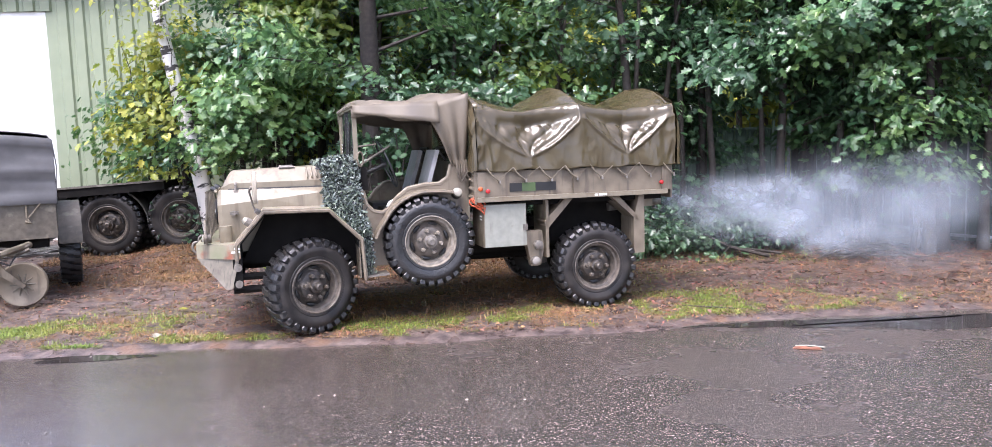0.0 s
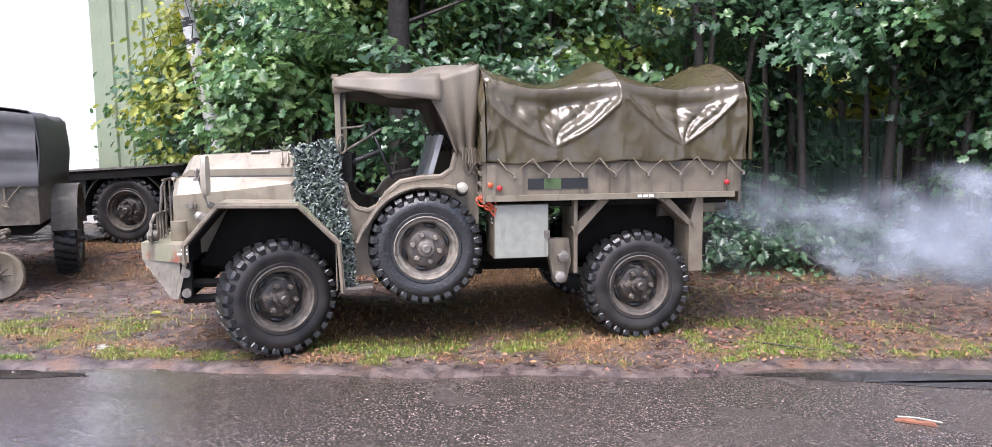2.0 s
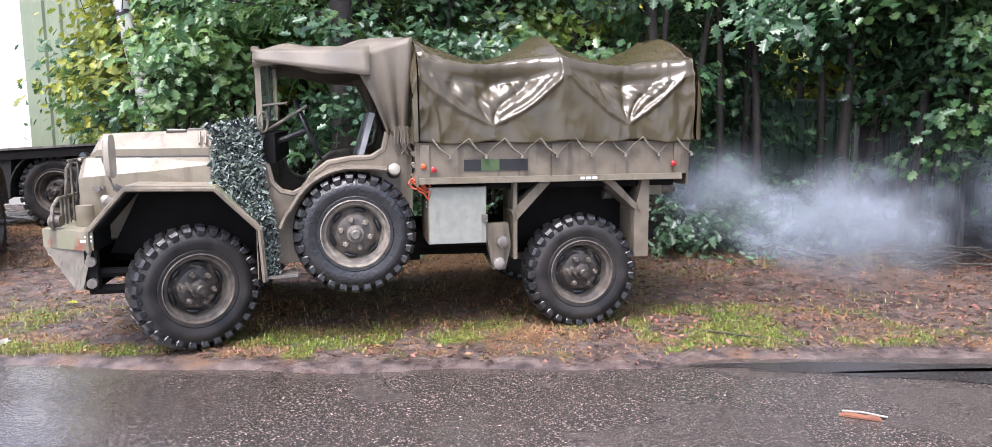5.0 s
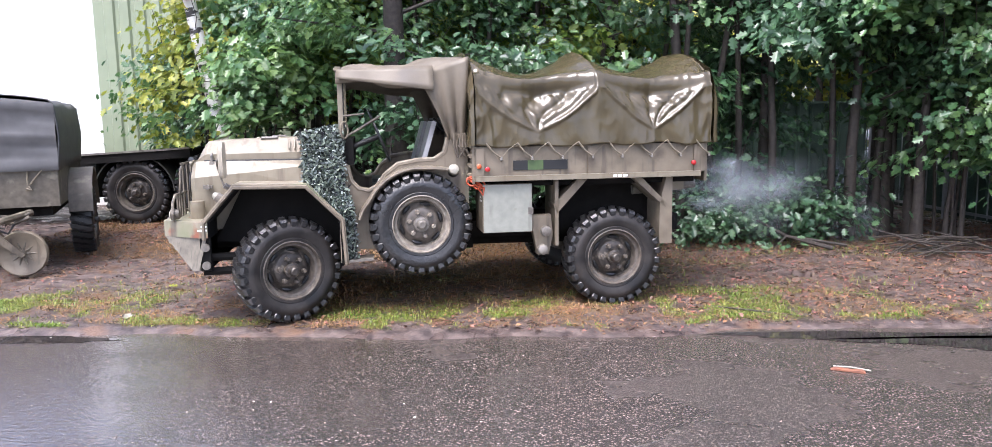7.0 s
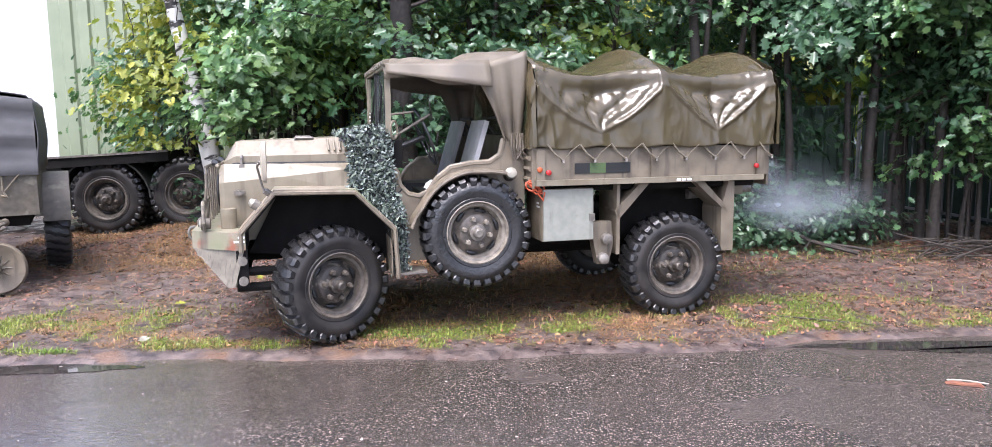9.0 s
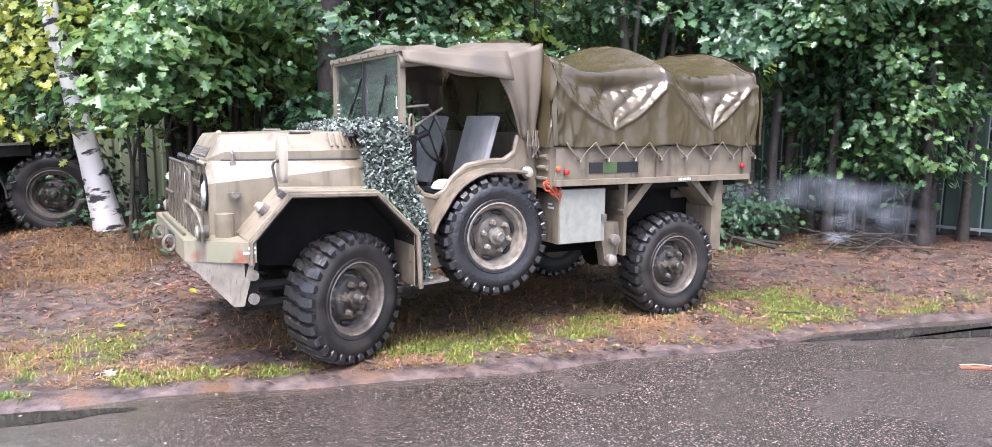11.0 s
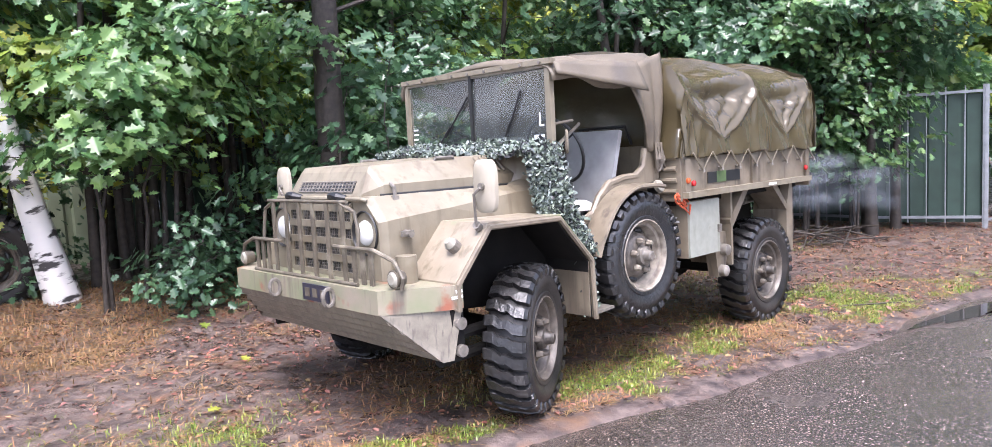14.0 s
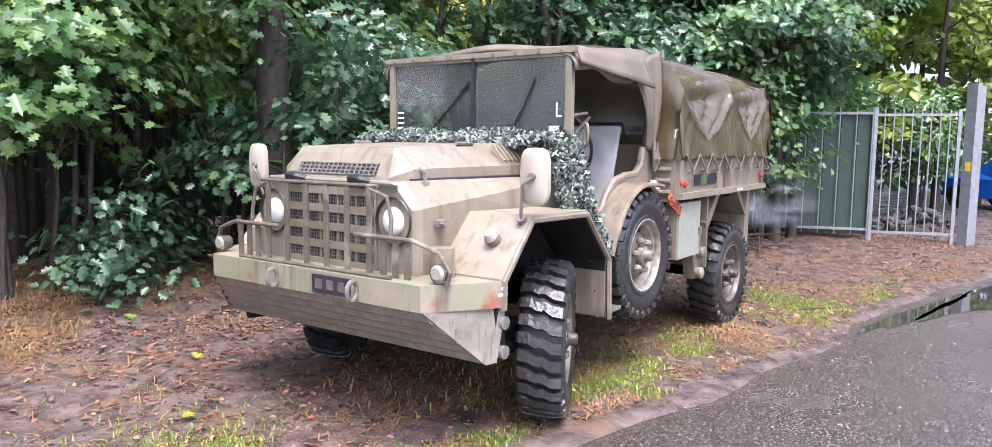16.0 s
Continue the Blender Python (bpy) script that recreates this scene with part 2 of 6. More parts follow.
def wet_asphalt():
    """Rolled stone chips in dark binder, with a film of water that lies in shallow sheets, widest where the road dips to the west."""
    m = bpy.data.materials.new("wet_asphalt")
    m.use_nodes = True
    nt = m.node_tree
    b = nt.nodes["Principled BSDF"]
    n, link = nt.nodes.new, nt.links.new
    coord = n("ShaderNodeTexCoord")

    def noise_of(scale, detail, stretch=None):
        t = n("ShaderNodeTexNoise")
        t.inputs["Scale"].default_value, t.inputs["Detail"].default_value = scale, detail
        if stretch:
            mp = n("ShaderNodeMapping")
            mp.inputs["Scale"].default_value = stretch
            link(coord.outputs["Object"], mp.inputs["Vector"])
            link(mp.outputs[0], t.inputs["Vector"])
        else:
            link(coord.outputs["Object"], t.inputs["Vector"])
        return t.outputs["Fac"]

    def span(value, a, c, lo, hi):
        r = n("ShaderNodeMapRange")
        r.inputs["From Min"].default_value, r.inputs["From Max"].default_value = a, c
        r.inputs["To Min"].default_value, r.inputs["To Max"].default_value = lo, hi
        link(value, r.inputs["Value"])
        return r.outputs[0]

    def maths(op, x, y):
        k = n("ShaderNodeMath")
        k.operation = op
        for i, q in enumerate((x, y)):
            if isinstance(q, (int, float)):
                k.inputs[i].default_value = q
            else:
                link(q, k.inputs[i])
        return k.outputs[0]

    def blend(fac, c1, c2):
        k = n("ShaderNodeMixRGB")
        link(fac, k.inputs["Fac"])
        for name, q in (("Color1", c1), ("Color2", c2)):
            if isinstance(q, tuple):
                k.inputs[name].default_value = (*q, 1)
            else:
                link(q, k.inputs[name])
        return k.outputs[0]
    chips = n("ShaderNodeTexVoronoi")
    chips.inputs["Scale"].default_value = 72
    link(coord.outputs["Object"], chips.inputs["Vector"])
    split = n("ShaderNodeSeparateColor")
    link(chips.outputs["Color"], split.inputs[0])
    stone = blend(span(split.outputs[0], 0.35, 1.0, 0.0, 1.0), (0.060, 0.047, 0.040), (0.19, 0.152, 0.128))
    pale = blend(span(split.outputs[1], 0.95, 0.98, 0.0, 0.6), stone, (0.34, 0.29, 0.25))
    binder = blend(span(chips.outputs["Distance"], 0.32, 0.62, 0.0, 0.9), pale, (0.026, 0.021, 0.018))
    worn = blend(span(noise_of(0.5, 4.0), 0.45, 0.70, 0.0, 0.28), binder, (0.085, 0.067, 0.057))
    link(worn, b.inputs["Base Color"])
    axis = n("ShaderNodeSeparateXYZ")
    link(coord.outputs["Object"], axis.inputs[0])
    dip = span(axis.outputs[0], 1.2, -2.8, 0.0, 0.42)
    film = span(maths("ADD", noise_of(0.9, 5.0, (1.0, 1.5, 1.0)), dip), 0.44, 0.94, 0.0, 1.0)
    link(span(film, 0.0, 1.0, 0.28, 0.16), b.inputs["Roughness"])
    b.inputs["Specular IOR Level"].default_value = 0.75
    link(span(film, 0.0, 1.0, 0.10, 1.0), b.inputs["Coat Weight"])
    b.inputs["Coat Roughness"].default_value = 0.17
    b.inputs["Coat IOR"].default_value = 2.1
    rough_face = n("ShaderNodeBump")
    rough_face.inputs["Distance"].default_value = 0.006
    link(span(film, 0.0, 1.0, 0.75, 0.5), rough_face.inputs["Strength"])
    link(maths("SUBTRACT", noise_of(95, 3.0), chips.outputs["Distance"]), rough_face.inputs["Height"])
    link(rough_face.outputs[0], b.inputs["Normal"])
    swell = n("ShaderNodeBump")
    swell.inputs["Distance"].default_value, swell.inputs["Strength"].default_value = 0.01, 0.45
    link(noise_of(16, 3.0, (1.0, 2.2, 1.0)), swell.inputs["Height"])
    link(swell.outputs[0], b.inputs["Coat Normal"])
    return m


ASPHALT = wet_asphalt()


def simple_glass(name, rough, tint, alpha):
    m = bpy.data.materials.new(name)
    m.use_nodes = True
    nt = m.node_tree
    b = nt.nodes["Principled BSDF"]
    b.inputs["Base Color"].default_value = (*tint, 1)
    b.inputs["Roughness"].default_value = rough
    b.inputs["Transmission Weight"].default_value = alpha
    b.inputs["IOR"].default_value = 1.45
    return m


GLASS = simple_glass("windscreen_glass", 0.04, (0.62, 0.67, 0.67), 0.975)
GLASS_WET = simple_glass("rain_beaded_glass", 0.06, (0.62, 0.67, 0.67), 0.96)


def bead_glass(m):
    """Rain drops of uneven size, gathered in patches, with bare glass where the wiper went."""
    nt = m.node_tree
    n, link = nt.nodes.new, nt.links.new
    coord = n("ShaderNodeTexCoord")
    cells = n("ShaderNodeTexVoronoi")
    cells.inputs["Scale"].default_value, cells.inputs["Randomness"].default_value = 70, 1.0
    link(coord.outputs["Object"], cells.inputs["Vector"])
    dome = n("ShaderNodeMapRange")
    dome.inputs["From Min"].default_value, dome.inputs["From Max"].default_value = 0.34, 0.08
    link(cells.outputs["Distance"], dome.inputs["Value"])
    where = n("ShaderNodeTexNoise")
    where.inputs["Scale"].default_value, where.inputs["Detail"].default_value = 5.5, 4.0
    link(coord.outputs["Object"], where.inputs["Vector"])
    gather = n("ShaderNodeMapRange")
    gather.inputs["From Min"].default_value, gather.inputs["From Max"].default_value = 0.50, 0.63
    link(where.outputs["Fac"], gather.inputs["Value"])
    drops = n("ShaderNodeMath")
    drops.operation = "MULTIPLY"
    link(dome.outputs[0], drops.inputs[0])
    link(gather.outputs[0], drops.inputs[1])
    relief = n("ShaderNodeBump")
    relief.inputs["Strength"].default_value, relief.inputs["Distance"].default_value = 0.13, 0.002
    link(drops.outputs[0], relief.inputs["Height"])
    link(relief.outputs[0], nt.nodes["Principled BSDF"].inputs["Normal"])


bead_glass(GLASS_WET)
WATER = mat("puddle_water", (0.03, 0.026, 0.024), rough=0.03, bump=0.02, bump_scale=8)


def bark_birch():
    m = bpy.data.materials.new("birch_bark")
    m.use_nodes = True
    nt = m.node_tree
    b = nt.nodes["Principled BSDF"]
    n, link = nt.nodes.new, nt.links.new
    coord = n("ShaderNodeTexCoord")
    place = n("ShaderNodeMapping")
    place.inputs["Scale"].default_value = (2.6, 2.6, 8.0)
    link(coord.outputs["Object"], place.inputs["Vector"])
    tex = n("ShaderNodeTexNoise")
    tex.inputs["Scale"].default_value, tex.inputs["Detail"].default_value = 1.6, 6.0
    link(place.outputs[0], tex.inputs["Vector"])
    ramp = n("ShaderNodeValToRGB")
    ramp.color_ramp.elements[0].position, ramp.color_ramp.elements[0].color = 0.53, (0.62, 0.60, 0.57, 1)
    ramp.color_ramp.elements[1].position, ramp.color_ramp.elements[1].color = 0.60, (0.03, 0.026, 0.024, 1)
    link(tex.outputs["Fac"], ramp.inputs["Fac"])
    link(ramp.outputs[0], b.inputs["Base Color"])
    b.inputs["Roughness"].default_value = 0.6
    return m


BIRCH = bark_birch()


# ---- mesh helpers ----
def part(name, bm, material, parent=None, label="", smooth=False, bevel=0.0):
    if bevel:
        sharp = [e for e in bm.edges if len(e.link_faces) == 2 and e.calc_face_angle(0) > 0.5]
        bmesh.ops.bevel(bm, geom=sharp, offset=bevel, segments=2, affect="EDGES", clamp_overlap=True)
    me = bpy.data.meshes.new(name)
    bmesh.ops.recalc_face_normals(bm, faces=bm.faces)
    if smooth:
        for f in bm.faces:
            f.smooth = True
        for e in bm.edges:
            if len(e.link_faces) == 2 and e.calc_face_angle(0) > 0.7:
                e.smooth = False
    bm.to_mesh(me)
    bm.free()
    for m in (material if isinstance(material, (list, tuple)) else [material]):
        me.materials.append(m)
    ob = new(name, me)
    ob.parent = parent
    if label:
        tagged(ob, label)
    return ob


def array_part(name, verts, faces, material, parent=None, label="", smooth=False):
    me = bpy.data.meshes.new(name)
    me.from_pydata([tuple(v) for v in verts], [], [tuple(int(i) for i in f) for f in faces])
    me.materials.append(material)
    if smooth:
        me.polygons.foreach_set("use_smooth", [True] * len(me.polygons))
    ob = new(name, me)
    ob.parent = parent
    if label:
        tagged(ob, label)
    return ob


def thing(name, label, category, m=None, group="", kind=""):
    ob = new(name)
    ob.matrix_basis = m or Matrix()
    return tagged(ob, label, category, group, kind)


def B():
    return bmesh.new()


def box(bm, x0, x1, y0, y1, z0, z1):
    v = [bm.verts.new((x, y, z)) for z in (z0, z1) for x, y in ((x0, y0), (x1, y0), (x1, y1), (x0, y1))]
    for f in ((3, 2, 1, 0), (4, 5, 6, 7), (0, 1, 5, 4), (1, 2, 6, 5), (2, 3, 7, 6), (3, 0, 4, 7)):
        bm.faces.new([v[i] for i in f])
    return v


def prism(bm, pts, y0, y1):
    """The outline pts (x, z) drawn out from y0 to y1."""
    a = [bm.verts.new((x, y0, z)) for x, z in pts]
    b = [bm.verts.new((x, y1, z)) for x, z in pts]
    n = len(pts)
    bm.faces.new(a)
    bm.faces.new(b[::-1])
    for i in range(n):
        j = (i + 1) % n
        bm.faces.new((a[i], b[i], b[j], a[j]))


def loft(bm, rings, closed=True, caps=True):
    vs = [[bm.verts.new(p) for p in r] for r in rings]
    n = len(rings[0])
    for a, b in zip(vs, vs[1:]):
        for i in range(n if closed else n - 1):
            j = (i + 1) % n
            bm.faces.new((a[i], a[j], b[j], b[i]))
    if caps and closed:
        bm.faces.new(vs[0][::-1])
        bm.faces.new(vs[-1])
    return vs


def tube(bm, pts, r, seg=8):
    """A round rod along the points; r: one radius, or one for each point."""
    pts = [Vector(p) for p in pts]
    rs = r if isinstance(r, (list, tuple)) else [r] * len(pts)
    rings, side = [], None
    for i, p in enumerate(pts):
        d = (pts[min(i + 1, len(pts) - 1)] - pts[max(i - 1, 0)]).normalized()
        if side is None:
            side = d.orthogonal().normalized()
        side = (side - d * side.dot(d)).normalized()
        up = d.cross(side)
        rings.append([p + (side * math.cos(a) + up * math.sin(a)) * rs[i] for a in (2 * math.pi * k / seg for k in range(seg))])
    loft(bm, rings)


def sheet(bm, pts, y0, y1, thick):
    """A bent plate: a line of points (x, z), drawn from y0 to y1, with its thickness below."""
    n = len(pts)
    low = []
    for i, (x, z) in enumerate(pts):
        ax, az = pts[max(i - 1, 0)]
        bx, bz = pts[min(i + 1, n - 1)]
        d = Vector((bx - ax, bz - az)).normalized()
        low.append((x + d.y * thick, z - d.x * thick))
    prism(bm, list(pts) + low[::-1], y0, y1)


def lathe(bm, prof, axis_y=0.0, seg=40, cx=0.0, cz=0.0):
    """Turn the profile (radius, y) round an axis along y."""
    rings = []
    for k in range(seg):
        a = 2 * math.pi * k / seg
        rings.append([bm.verts.new((cx + r * math.cos(a), axis_y + y, cz + r * math.sin(a))) for r, y in prof])
    for k in range(seg):
        p, q = rings[k], rings[(k + 1) % seg]
        for i in range(len(prof) - 1):
            bm.faces.new((p[i], p[i + 1], q[i + 1], q[i]))
    bmesh.ops.remove_doubles(bm, verts=bm.verts, dist=1e-5)


def disc_y(bm, x, y, z, r, depth, seg=16):
    tube(bm, [(x, y, z), (x, y + depth, z)], r, seg)


def fill_grid(nx, ny):
    return [(j * nx + i, j * nx + i + 1, (j + 1) * nx + i + 1, (j + 1) * nx + i) for j in range(ny - 1) for i in range(nx - 1)]


def smooth_step(a, b, x):
    t = np.clip((x - a) / (b - a), 0, 1)
    return t * t * (3 - 2 * t)


# ---- ground and road ----
def lattice(x, y, cell, seed):
    """Smooth value noise from 0 to 1 with patches about one cell wide."""
    u, v = np.asarray(x, float) / cell + 1000.0, np.asarray(y, float) / cell + 1000.0
    i, j = np.floor(u), np.floor(v)
    f, g = u - i, v - j
    f, g = f * f * (3 - 2 * f), g * g * (3 - 2 * g)

    def at(p, q):
        r = np.sin(p * 127.1 + q * 311.7 + seed * 74.7) * 43758.5453
        return r - np.floor(r)
    return (at(i, j) * (1 - f) + at(i + 1, j) * f) * (1 - g) + (at(i, j + 1) * (1 - f) + at(i + 1, j + 1) * f) * g


def patches(x, y, cell, seed):
    return 0.5 * lattice(x, y, cell, seed) + 0.3 * lattice(x, y, cell / 2.3, seed + 3) + 0.2 * lattice(x, y, cell / 5.1, seed + 7)


def road_edge(x):
    return 6.80 + 0.045 * x + 0.05 * np.sin(x * 1.7) + 0.03 * np.sin(x * 4.3 + 1) + 0.35 * smooth_step(1.4, 2.2, x) * smooth_step(14, 3, x)


def ground_z(x, y):
    x, y = np.asarray(x, float), np.asarray(y, float)
    e = road_edge(x)
    z = -0.06 + 0.085 * smooth_step(-0.25, 0.12, y - e) + 0.012 * np.clip(y - e, 0, 4)
    z = z + 0.26 * smooth_step(9.6, 12.5, y) * smooth_step(0.5, -3.5, x) * (0.3 + 0.7 * smooth_step(-6.2, -4.8, x)) + 0.03 * smooth_step(9, 11, y)
    near = smooth_step(0.1, 0.6, y - e) * smooth_step(30, 16, np.abs(x)) * smooth_step(30, 18, y)
    z = z + near * (0.014 * np.sin(x * 2.3 + 0.7 * y) * np.sin(y * 1.9) + 0.009 * np.sin(5.1 * x - 2.0 * y) * np.sin(4.4 * y + x))
    clods = patches(x, y, 0.55, 4.0) - 0.5
    z = z + near * clods * (0.035 + 0.05 * smooth_step(-2.8, -4.2, x) * smooth_step(10.6, 9.4, y))
    return z


def h(x, y):
    return float(ground_z(x, y))


def axis_steps(a, b, step, far):
    mid = list(np.arange(a, b + 1e-6, step))
    out, d = [], step
    p = b
    while p < far:
        d *= 1.35
        p += d
        out.append(p)
    low, d, p = [], step, a
    while p > -far:
        d *= 1.35
        p -= d
        low.append(p)
    return np.array(low[::-1] + mid + out)


def build_ground():
    xs, ys = axis_steps(-9, 10, 0.11, 320), axis_steps(5.5, 15, 0.085, 320)
    X, Y = np.meshgrid(xs, ys)
    Z = ground_z(X, Y)
    rng = np.random.default_rng(5)
    bumpy = smooth_step(0.0, 0.5, Y - road_edge(X)) * (np.abs(X) < 12) * (Y < 17)
    Z = Z + bumpy * rng.normal(0, 0.007, Z.shape)
    ob = array_part("ground", np.stack([X.ravel(), Y.ravel(), Z.ravel()], 1), fill_grid(len(xs), len(ys)), SOIL, smooth=True)
    tagged(ob, "brown muddy verge of soil and leaf litter", "ground", kind="structure")


def build_road():
    xs = np.concatenate([np.arange(-60, -9, 1.5), np.arange(-9, 10, 0.06), np.arange(10, 60, 1.5)])
    rng = np.random.default_rng(9)
    e = road_edge(xs) + rng.normal(0, 0.012, len(xs))
    rows = []
    for k, f in enumerate((0, 0.6, 0.9, 0.985, 1.0)):
        y = -5 + (e + 5) * f
        z = np.full(len(xs), 0.0) if k < 4 else np.full(len(xs), -0.012)
        rows.append(np.stack([xs, y, z], 1))
    rows.append(np.stack([xs, e + 0.01, np.full(len(xs), -0.08)], 1))
    ob = array_part("road", np.concatenate(rows), fill_grid(len(xs), len(rows)), ASPHALT)
    tagged(ob, "wet grey-brown asphalt road with a ragged edge", "road", kind="structure")


build_ground()
build_road()


# ---- the army truck ----
TRUCK = thing("army_truck", "weathered sand-olive army truck with a wet brown tarpaulin over its bed", "truck", pose(0.759, 8.718, 0.0, 0, 0, 196.16))
HUB = 1.03


def wheel(parent, x, y, z, turn, side, pale=False, spin=0.0):
    """A wheel: rim ring, pierced disc with hub and nuts, and a lugged tyre. side: 1 faces left, -1 right."""
    wall = RUBBER if pale else RUBBER_MUD
    steel = RIM_PALE if pale else RIM_MUD
    bm = B()
    prof = [(0.188, -0.115), (0.196, -0.108), (0.204, -0.066), (0.212, -0.050), (0.236, -0.044), (0.241, -0.030), (0.252, -0.022), (0.256, -0.010), (0.247, -0.006),
            (0.238, -0.018), (0.232, -0.05), (0.232, -0.24), (0.10, -0.24), (0.10, -0.115)]
    lathe(bm, prof, seg=48)
    rim = part("wheel", bm, steel, parent, "pale painted rim" if pale else "", smooth=True)
    rim.matrix_basis = pose(x, y, z, 0, 0, turn + (0 if side > 0 else 180)) @ pose(0, 0, 0, 0, spin, 0)
    bm = B()
    lathe(bm, [(0.0, -0.052), (0.080, -0.052), (0.130, -0.058), (0.144, -0.070), (0.160, -0.098), (0.192, -0.114), (0.192, -0.125), (0.0, -0.125)], seg=40)
    part("wheel_disc", bm, RIM_MUD if pale else RIM_DARK, rim, "grimy pierced wheel disc", smooth=True)
    c, w, R, r = -0.125, 0.122, 0.452, 0.236
    bm = B()
    ring = [(r, c + 0.09), (r + 0.022, c + 0.116), (r + 0.040, c + 0.118), (r + 0.046, c + 0.112), (r + 0.09, c + w + 0.006), (r + 0.125, c + w + 0.006), (r + 0.131, c + w + 0.001), (R - 0.055, c + w - 0.008), (R - 0.036, c + w - 0.035),
            (R - 0.032, c), (R - 0.036, c - w + 0.035), (R - 0.055, c - w + 0.008), (r + 0.14, c - w), (r + 0.09, c - w - 0.004), (r + 0.03, c - 0.112), (r, c - 0.09)]
    lathe(bm, ring, seg=72)
    tyre = part("tyre", bm, wall, rim, "black lugged tyre" if pale else "mud-stained black tyre", smooth=True)
    bm = B()
    n = 29
    step = 2 * math.pi / n
    for k in range(n):
        for s in (-1, 1):
            a = step * (k + (0.25 if s > 0 else -0.25))
            jit = 0.04 * math.sin(k * 2.3 + s)
            # stations from the tread's middle out over the shoulder: angle shift, radius, offset, half width
            stations = ((0.30 + jit, R, -0.006, 0.20), (0.24, R + 0.001, 0.022, 0.27), (0.0, R, 0.06, 0.30), (-0.04, R - 0.010, w - 0.008, 0.31), (-0.04, R - 0.032, w + 0.008, 0.29), (-0.04, R - 0.070, w + 0.002, 0.18))
            top, low = [], []
            for q, rr, yy, hw in stations:
                for e in (-1, 1):
                    ang = a + step * (q * s + e * hw)
                    top.append(bm.verts.new((rr * math.cos(ang), c + s * yy, rr * math.sin(ang))))
                    ang = a + step * (q * s + e * (hw + 0.05))
                    deep, inset = (0.036, 0.0) if yy < w - 0.01 else (0.03, 0.016)
                    low.append(bm.verts.new(((rr - deep) * math.cos(ang), c + s * (yy - inset), (rr - deep) * math.sin(ang))))
            for i in range(len(stations) - 1):
                o = 2 * i
                bm.faces.new((top[o], top[o + 1], top[o + 3], top[o + 2]))
                bm.faces.new((top[o], top[o + 2], low[o + 2], low[o]))
                bm.faces.new((top[o + 1], low[o + 1], low[o + 3], top[o + 3]))
            bm.faces.new((top[0], low[0], low[1], top[1]))
    part("tread", bm, RUBBER, tyre)
    bm = B()
    lathe(bm, [(0.0, 0.045), (0.026, 0.045), (0.036, 0.036), (0.040, 0.004), (0.046, -0.008), (0.064, -0.014), (0.070, -0.046), (0.0, -0.046)], seg=24)
    part("hub", bm, METAL_WORN if pale else RIM_DARK, rim, smooth=True)
    for k in range(6):
        a = math.pi * k / 3 + 0.3
        bm = B()
        tube(bm, [(0.108 * math.cos(a), -0.048, 0.108 * math.sin(a)), (0.108 * math.cos(a), -0.030, 0.108 * math.sin(a)), (0.108 * math.cos(a), -0.006, 0.108 * math.sin(a))], [0.024, 0.022, 0.015], 6)
        part("wheel_bolt", bm, RIM_PALE if pale else RIM_MUD, rim)
        bm = B()
        b = a + math.pi / 6
        tube(bm, [(0.176 * math.cos(b + d), -0.099, 0.176 * math.sin(b + d)) for d in (-0.27, -0.16, 0, 0.16, 0.27)], [0.006, 0.016, 0.020, 0.016, 0.006], 7)
        part("rim_hole", bm, BLACK, rim)
    return rim


wheel(TRUCK, 2.835, HUB, 0.49, 25.5, 1, spin=8)
wheel(TRUCK, 2.835, -HUB, 0.49, 25.5, -1, spin=20)
wheel(TRUCK, 0.0, HUB, 0.48, 0, 1, spin=15)
wheel(TRUCK, 0.0, -HUB, 0.48, 0, -1)
wheel(TRUCK, 1.74, 1.0, 0.84, 0, 1, pale=True, spin=4)


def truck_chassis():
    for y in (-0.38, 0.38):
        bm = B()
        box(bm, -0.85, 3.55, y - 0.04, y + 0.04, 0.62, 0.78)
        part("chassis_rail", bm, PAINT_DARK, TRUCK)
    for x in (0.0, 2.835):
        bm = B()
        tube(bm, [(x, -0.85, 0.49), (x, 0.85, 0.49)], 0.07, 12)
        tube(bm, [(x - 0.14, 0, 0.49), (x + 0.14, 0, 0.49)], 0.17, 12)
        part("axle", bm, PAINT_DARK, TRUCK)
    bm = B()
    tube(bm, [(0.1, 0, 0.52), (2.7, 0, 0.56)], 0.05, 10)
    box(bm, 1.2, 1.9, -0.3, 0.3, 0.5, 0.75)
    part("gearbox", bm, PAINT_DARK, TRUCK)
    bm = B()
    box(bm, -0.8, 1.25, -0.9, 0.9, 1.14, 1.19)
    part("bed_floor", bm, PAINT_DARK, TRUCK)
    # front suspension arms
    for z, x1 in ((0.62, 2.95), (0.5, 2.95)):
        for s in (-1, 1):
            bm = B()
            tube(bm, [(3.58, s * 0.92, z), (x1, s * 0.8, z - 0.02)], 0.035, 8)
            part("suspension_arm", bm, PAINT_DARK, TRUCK)


